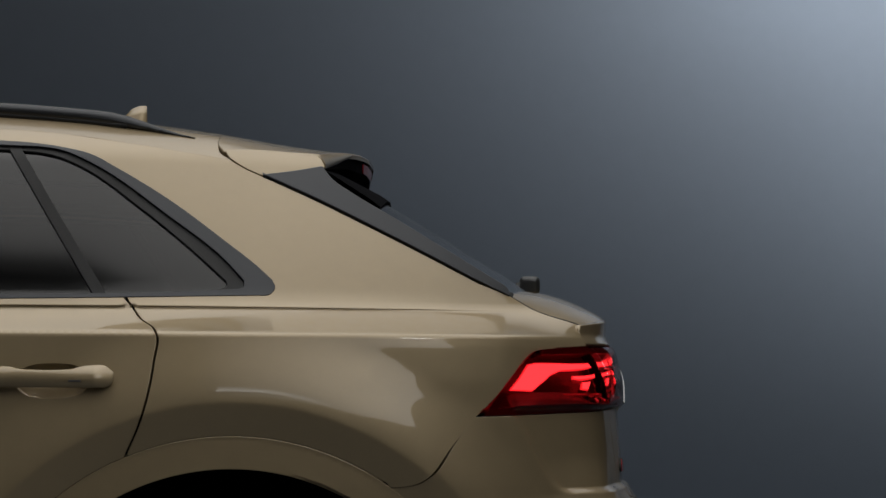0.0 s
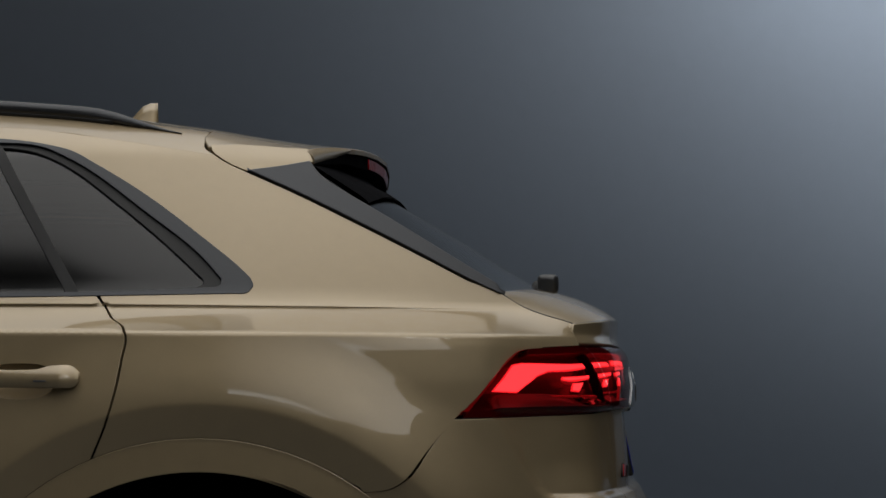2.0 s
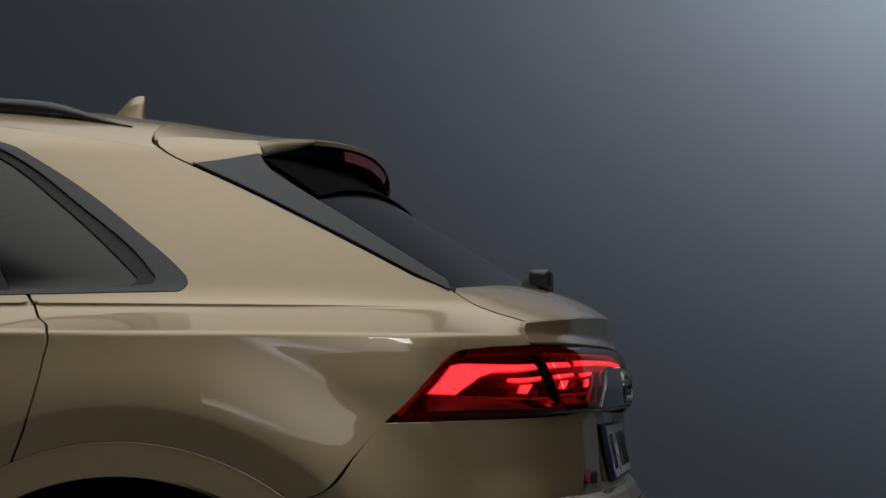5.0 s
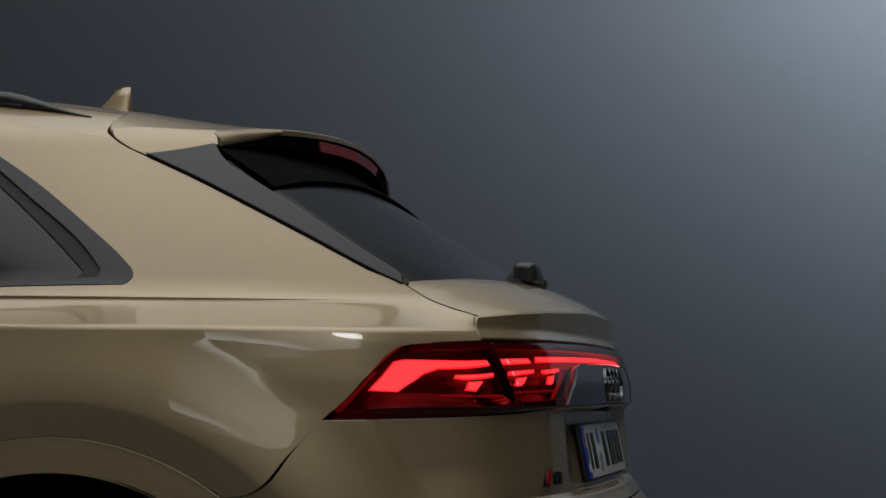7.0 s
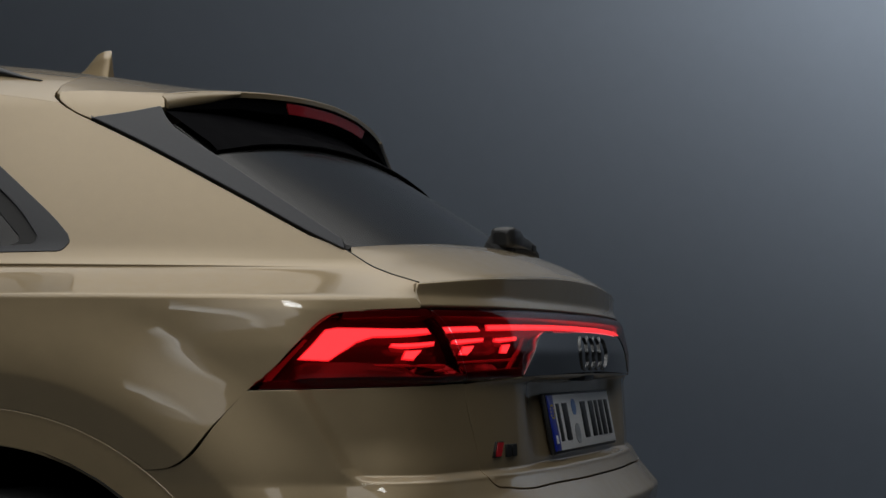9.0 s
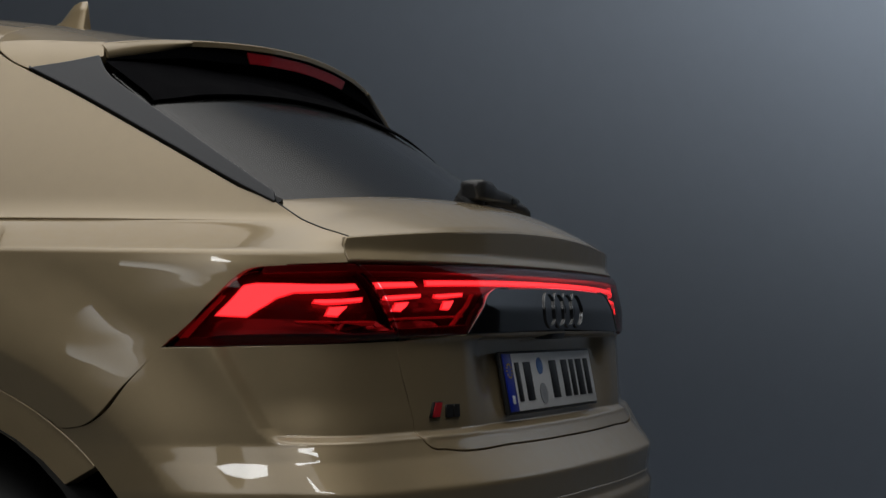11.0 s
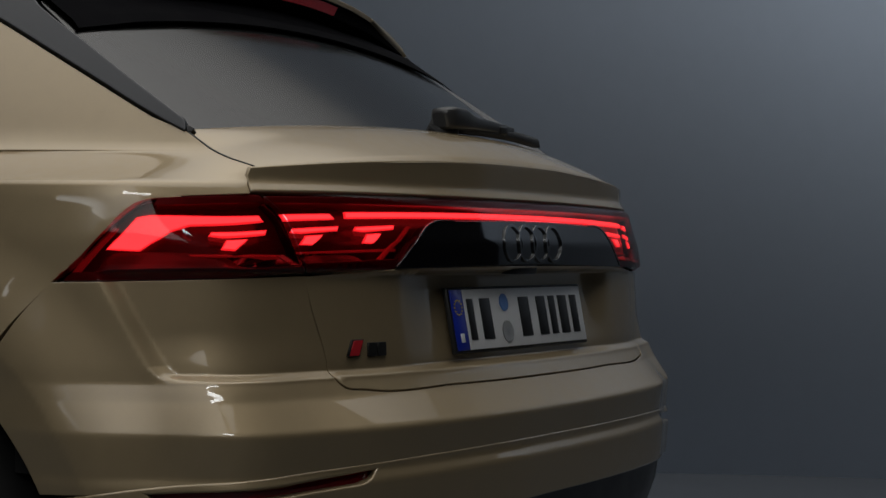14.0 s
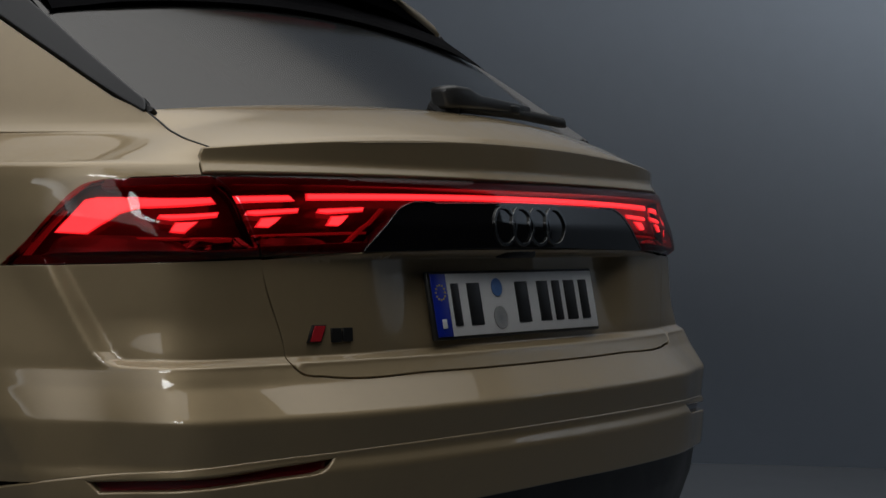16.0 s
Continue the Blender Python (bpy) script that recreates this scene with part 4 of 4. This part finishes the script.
def rails(mirror):
    k = 1 if mirror else -1
    xs = np.linspace(-1.12, 0.100, 36)
    path, size = [], []
    for x in xs:
        t = (x - xs[0]) / (xs[-1] - xs[0])
        lift = 0.011 * ease(min(t, 1 - t) / 0.16)
        path.append((x, k * RAIL_Y, float(roof_side(np.array(x), np.array(RAIL_Y))[2]) - 0.001 + lift))
        w = 0.12 + 0.88 * float(ease(min(t, 1 - t) / 0.15))
        size.append((0.25 + 0.75 * w, w))
    shape = [(-0.016, -0.009), (0.016, -0.009), (0.019, 0.0), (0.014, 0.012), (0.004, 0.017), (-0.006, 0.016), (-0.015, 0.009), (-0.018, 0.0)]
    part("roof_rail", sweep(path, shape, size), GREY, car, "satin grey roof rail")
    path = [(x, k * (RAIL_Y + 0.004), float(roof_side(np.array(x), np.array(RAIL_Y))[2]) + 0.0005) for x in xs[:-4]]
    part("rail_seal", sweep(path, [(-0.013, -0.006), (0.013, -0.006), (0.012, 0.006), (-0.012, 0.006)]), RUBBER, car, "dark joint under the rail")


both(rails)


def antenna():
    """A shark fin, thin and swept back."""
    prof = [(-0.262, 0.0), (-0.235, 0.012), (-0.205, 0.021), (-0.180, 0.029), (-0.160, 0.040), (-0.142, 0.060), (-0.126, 0.079), (-0.108, 0.088), (-0.090, 0.090), (-0.089, 0.072), (-0.092, 0.044), (-0.088, 0.018), (-0.076, 0.0)]
    bm = bmesh.new()
    rows = []
    for x, h in prof:
        z0 = float(roof_z(x, 0)) - 0.004
        w = 0.028 * (1 - 0.35 * abs((x + 0.14) / 0.1) ** 2)
        w = max(w, 0.004)
        rows.append([bm.verts.new((x, s * w * f, z0 + h * g)) for s, f, g in ((-1, 1.0, 0), (-1, 0.55, 0.35), (-1, 0.22, 0.75), (0, 0, 1.0), (1, 0.22, 0.75), (1, 0.55, 0.35), (1, 1.0, 0))])
    for r0, r1 in zip(rows, rows[1:]):
        for j in range(6):
            bm.faces.new((r0[j], r0[j + 1], r1[j + 1], r1[j])).smooth = True
    bm.faces.new(rows[-1])
    bmesh.ops.recalc_face_normals(bm, faces=bm.faces)
    part("antenna", bm, PAINT, car, "body-coloured shark fin antenna")


antenna()


def wiper():
    """A rear wiper at rest: pivot, hooded arm and a blade that lies along the foot of the pane."""
    base = part("rear_wiper", lathe([(0.0005, 0.030), (0.018, 0.029), (0.027, 0.022), (0.031, 0.0), (0.033, -0.02)], Matrix.Translation((0.826, 0.020, 1.236)) @ pose(0, 0, 0, 0, 22, 0), 32), RUBBER, car, "black rear wiper at rest")
    rounded = [(0.5 * math.copysign(abs(math.cos(a)) ** 0.45, math.cos(a)), 0.5 * math.copysign(abs(math.sin(a)) ** 0.45, math.sin(a))) for a in np.linspace(0, 2 * math.pi, 20, endpoint=False)]
    run = [(0.853, -0.016, 1.262), (0.854, -0.011, 1.264), (0.856, 0.010, 1.266), (0.857, 0.050, 1.266), (0.856, 0.075, 1.263), (0.853, 0.100, 1.262), (0.846, 0.180, 1.261), (0.836, 0.260, 1.260), (0.828, 0.312, 1.259), (0.827, 0.317, 1.259)]
    size = [(0.030, 0.026), (0.046, 0.040), (0.050, 0.045), (0.048, 0.042), (0.044, 0.034), (0.040, 0.028), (0.036, 0.024), (0.030, 0.021), (0.026, 0.019), (0.018, 0.012)]
    run = [(x - 0.014, y, z - 0.006) for x, y, z in run]
    part("arm", sweep(run, rounded, size), ARM, base, "satin dark hooded wiper arm")
    run = smooth_line([(0.846, 0.040, 1.243), (0.842, 0.160, 1.244), (0.826, 0.300, 1.244), (0.797, 0.430, 1.243), (0.768, 0.530, 1.243)], 6)
    part("blade", sweep(run, [(-0.008, -0.010), (0.008, -0.010), (0.006, 0.004), (0.002, 0.010), (-0.002, 0.010), (-0.006, 0.004)]), RUBBER, base, "black rubber wiper blade")
    part("blade_clip", block((0.022, 0.034, 0.018), Matrix.Translation((0.835, 0.235, 1.250)), 0.004), PLASTIC, base)


wiper()


def plate():
    lean = math.degrees(math.atan2(0.021, 0.104))
    m = Matrix.Translation((1.0125, 0, 0.8835)) @ Matrix.Rotation(radians(-lean), 4, "Y") @ Matrix(((0, 0, 1, 0), (1, 0, 0, 0), (0, 1, 0, 0), (0, 0, 0, 1)))
    base = part("number_plate", block((0.528, 0.118, 0.010), m @ Matrix.Translation((0, 0, -0.004)), 0.003), PLASTIC, car, "white number plate with blue end band")

    def bit(name, x, y, w, h, mat, z=0.003, depth=0.0025, label=""):
        return part(name, block((w, h, depth), m @ Matrix.Translation((x, y, z)), 0.0008), mat, base, label)

    bit("plate_face", 0.022, 0, 0.472, 0.108, PLATE_WHITE, 0.002)
    bit("blue_band", -0.237, 0, 0.042, 0.108, PLATE_BLUE, 0.002)
    for k in range(12):
        a = 2 * math.pi * k / 12
        bit("star", -0.237 + 0.013 * math.cos(a), 0.022 + 0.013 * math.sin(a), 0.003, 0.003, YELLOW, 0.0036)
    bit("band_mark", -0.237, -0.032, 0.012, 0.016, PLATE_WHITE, 0.0036)
    for x, w in ((-0.195, 0.022), (-0.140, 0.038), (0.010, 0.040), (0.080, 0.036), (0.126, 0.026), (0.172, 0.036), (0.220, 0.028)):
        bit("character_bar", x, 0, w, 0.074, INK, 0.0036)
    part("seal", disc(0.016, 0.002, m @ Matrix.Translation((-0.068, 0.028, 0.003))), SEAL_BLUE, base, "round blue test seal")
    part("seal", disc(0.020, 0.002, m @ Matrix.Translation((-0.068, -0.026, 0.003))), SEAL_GREY, base, "round grey registration seal")


plate()


def badge():
    rh = [(0.5611, 0.8341), (0.5502, 0.8605), (0.5245, 0.8605), (0.5354, 0.8341)]
    b = sheet("model_badge", rh, wrap, INK, car, "model badge: red slanted block and two dark bars", 0.01, 0.01, out=0.004, thick=0.004, edge=0.0008)
    sheet("red_block", [(0.5573, 0.8356), (0.5472, 0.8590), (0.5273, 0.8590), (0.5374, 0.8356)], wrap, RED_PLASTIC, b, "red slanted block", 0.01, 0.01, out=0.0055, thick=0.002, edge=0.0005)
    for s in (0.5030, 0.4790):
        bar = outline([(s + 0.0095, 0.8335), (s + 0.0095, 0.8545)], [(s + 0.0095, 0.8545), (s - 0.0095, 0.8545)], [(s - 0.0095, 0.8545), (s - 0.0095, 0.8335)], [(s - 0.0095, 0.8335), (s + 0.0095, 0.8335)])
        sheet("badge_bar", bar, wrap, INK, b, "", 0.006, 0.006, out=0.004, thick=0.004, edge=0.0008)


badge()


def shell():
    """A near-black shell that puts shade behind the seams, and the wheel housings."""
    rows = np.linspace(0.34, 1.10, 30)
    ss = np.linspace(-3.0, 3.0, 90)
    bm = bmesh.new()
    grid = []
    for z in rows:
        q = ss * 1.0
        p = wrap(q, np.full_like(q, z)) 
        c = np.array((XC, 0, 0))
        d = p - c
        d[:, 2] = 0
        d /= np.linalg.norm(d, axis=1, keepdims=True)
        p = p - d * 0.05
        grid.append([bm.verts.new(tuple(v)) for v in p])
    for r0, r1 in zip(grid, grid[1:]):
        for a in range(len(ss) - 1):
            cx = sum(v.co.x for v in (r0[a], r0[a + 1])) / 2
            cz = r0[a].co.z
            if math.hypot(cx - ARCH_X, cz - ARCH_Z) < LIP + 0.03 and abs(r0[a].co.y) > 0.6:
                continue
            bm.faces.new((r0[a], r0[a + 1], r1[a + 1], r1[a]))
    part("gap_shell", bm, DARK, car, "near-black shell standing in for shade behind the panels")
    for k in (-1, 1):
        prof = [(0.001, 0.0), (LIP + 0.004, 0.0), (LIP + 0.004, 0.30)]
        bm = lathe(prof, Matrix.Translation((ARCH_X, k * 0.66, ARCH_Z)) @ Matrix.Rotation(radians(90 * k), 4, "X") @ Matrix.Translation((0, 0, -0.0)) @ Matrix.Scale(-1, 4, (0, 0, 1)), 48)
        part("wheel_housing", bm, DARK, car, "dark wheel housing")


shell()


def wheel(x, y):
    k = -1 if y < 0 else 1
    m = Matrix.Translation((x, y, 0.388)) @ Matrix.Rotation(radians(-90 * k), 4, "X")
    w = part("wheel", lathe([(0.29, -0.12), (0.36, -0.135), (0.384, -0.115), (0.388, 0.0), (0.384, 0.115), (0.36, 0.135), (0.29, 0.12)], m, 64), TYRE, car, "black tyre on a grey alloy rim")
    part("rim", lathe([(0.29, -0.12), (0.285, 0.10), (0.292, 0.125), (0.27, 0.122), (0.10, 0.095), (0.001, 0.10)], m, 48), RIM, w, "grey alloy rim")


def nose():
    """The front half: door, wing, bonnet, windscreen and bumper."""
    fx = ARCH_X - 2.995
    r = TRIM
    arch_run = [(float(fx + r * math.cos(a)), float(ARCH_Z + r * math.sin(a))) for a in np.linspace(0.02, math.pi - 0.02, 25)]

    def front(s, z):
        th = np.sign(s) * np.interp(np.abs(s), ARC, TH)
        q = rho(th, 1.20, side_b(z))
        return np.stack([-2.45 - q * np.cos(th), -q * np.sin(th), z + 0 * s], -1)

    def hood(x, y):
        d = -1.95 - x
        return np.stack([x, y, 1.135 - 0.06 * d - 0.05 * d * d - 0.07 * (y / 0.9) ** 4], -1)

    def screen(x, y):
        q = (y / 0.7) ** 2
        return np.stack([x - 0.10 * (1 - q), y, 1.615 - 0.03 * q - 0.60 * (-1.20 - x)], -1)

    for mirror in (False, True):
        door = outline([(-0.994, 1.1584), (-1.022, 0.7957), (-0.993, 0.4234)], [(-0.993, 0.4234), (-2.06, 0.4234)], [(-2.06, 0.4234), (-2.09, 0.80), (-1.98, 1.12)], [(-1.98, 1.12), (-0.999, 1.1584)])
        sheet("front_door", door, flank, PAINT, car, "", 0.03, 0.02, mirror=mirror)
        wing = outline([(-1.985, 1.10), (-2.096, 0.80), (-2.066, 0.4234)], [(-2.066, 0.4234), (fx + r, 0.4234)], arch_run, [(fx - r, 0.4234), (-3.30, 0.75), (-3.25, 1.03)], [(-3.25, 1.03), (-2.5, 1.08), (-1.985, 1.10)])
        sheet("front_wing", wing, front_flank, PAINT, car, "", 0.03, 0.02, mirror=mirror)
        pane = outline([(-1.262, 1.16), (-1.262, 1.40)], [(-1.262, 1.40), (-1.42, 1.39), (-1.60, 1.33)], [(-1.60, 1.33), (-1.95, 1.145)], [(-1.95, 1.145), (-1.262, 1.16)])
        sheet("front_side_window", pane, flank, TINTED, car, "dark tinted front side window", 0.03, 0.02, out=-0.006, mirror=mirror, thick=0.004)
        pillar = outline([(-1.125, 1.50), (-1.262, 1.41)], [(-1.262, 1.41), (-1.42, 1.40), (-1.60, 1.34), (-1.96, 1.148)], [(-1.96, 1.148), (-1.90, 1.22)], [(-1.90, 1.22), (-1.55, 1.43), (-1.20, 1.575), (-1.125, 1.59)], [(-1.125, 1.59), (-1.125, 1.50)])
        sheet("front_pillar", pillar, flank, PAINT, car, "", 0.03, 0.02, mirror=mirror)
    sheet("bonnet", outline([(-1.96, -0.86), (-1.90, 0.0), (-1.96, 0.86)], [(-1.96, 0.86), (-3.2, 0.82)], [(-3.2, 0.82), (-3.5, 0.55), (-3.58, 0.0), (-3.5, -0.55), (-3.2, -0.82)], [(-3.2, -0.82), (-1.96, -0.86)]), hood, PAINT, car, "", 0.05, 0.05)
    sheet("windscreen", outline([(-1.20, -0.60), (-1.20, 0.60)], [(-1.20, 0.60), (-1.92, 0.78)], [(-1.92, 0.78), (-1.92, -0.78)], [(-1.92, -0.78), (-1.20, -0.60)]), screen, TINTED, car, "dark tinted windscreen", 0.04, 0.05, thick=0.004)
    sheet("front_bumper", outline([(1.50, 1.01), (0.9, 1.01), (0.0, 1.01), (-0.9, 1.01), (-1.50, 1.01)], [(-1.50, 1.01), (-1.38, 0.45)], [(-1.38, 0.45), (0.0, 0.32), (1.38, 0.45)], [(1.38, 0.45), (1.50, 1.01)]), front, PAINT, car, "", 0.03, 0.03)
    part("floor_pan", block((4.1, 1.5, 0.06), Matrix.Translation((-1.25, 0, 0.30)), 0.01), DARK, car, "dark floor of the body")


def front_flank(x, z):
    return np.stack([x, -side_b(z) + 0.03 * ease((-2.6 - x) / 0.7) ** 2, z + 0 * x], -1)


nose()

for wx in (ARCH_X, ARCH_X - 2.995):
    for wy in (-0.835, 0.835):
        wheel(wx, wy)
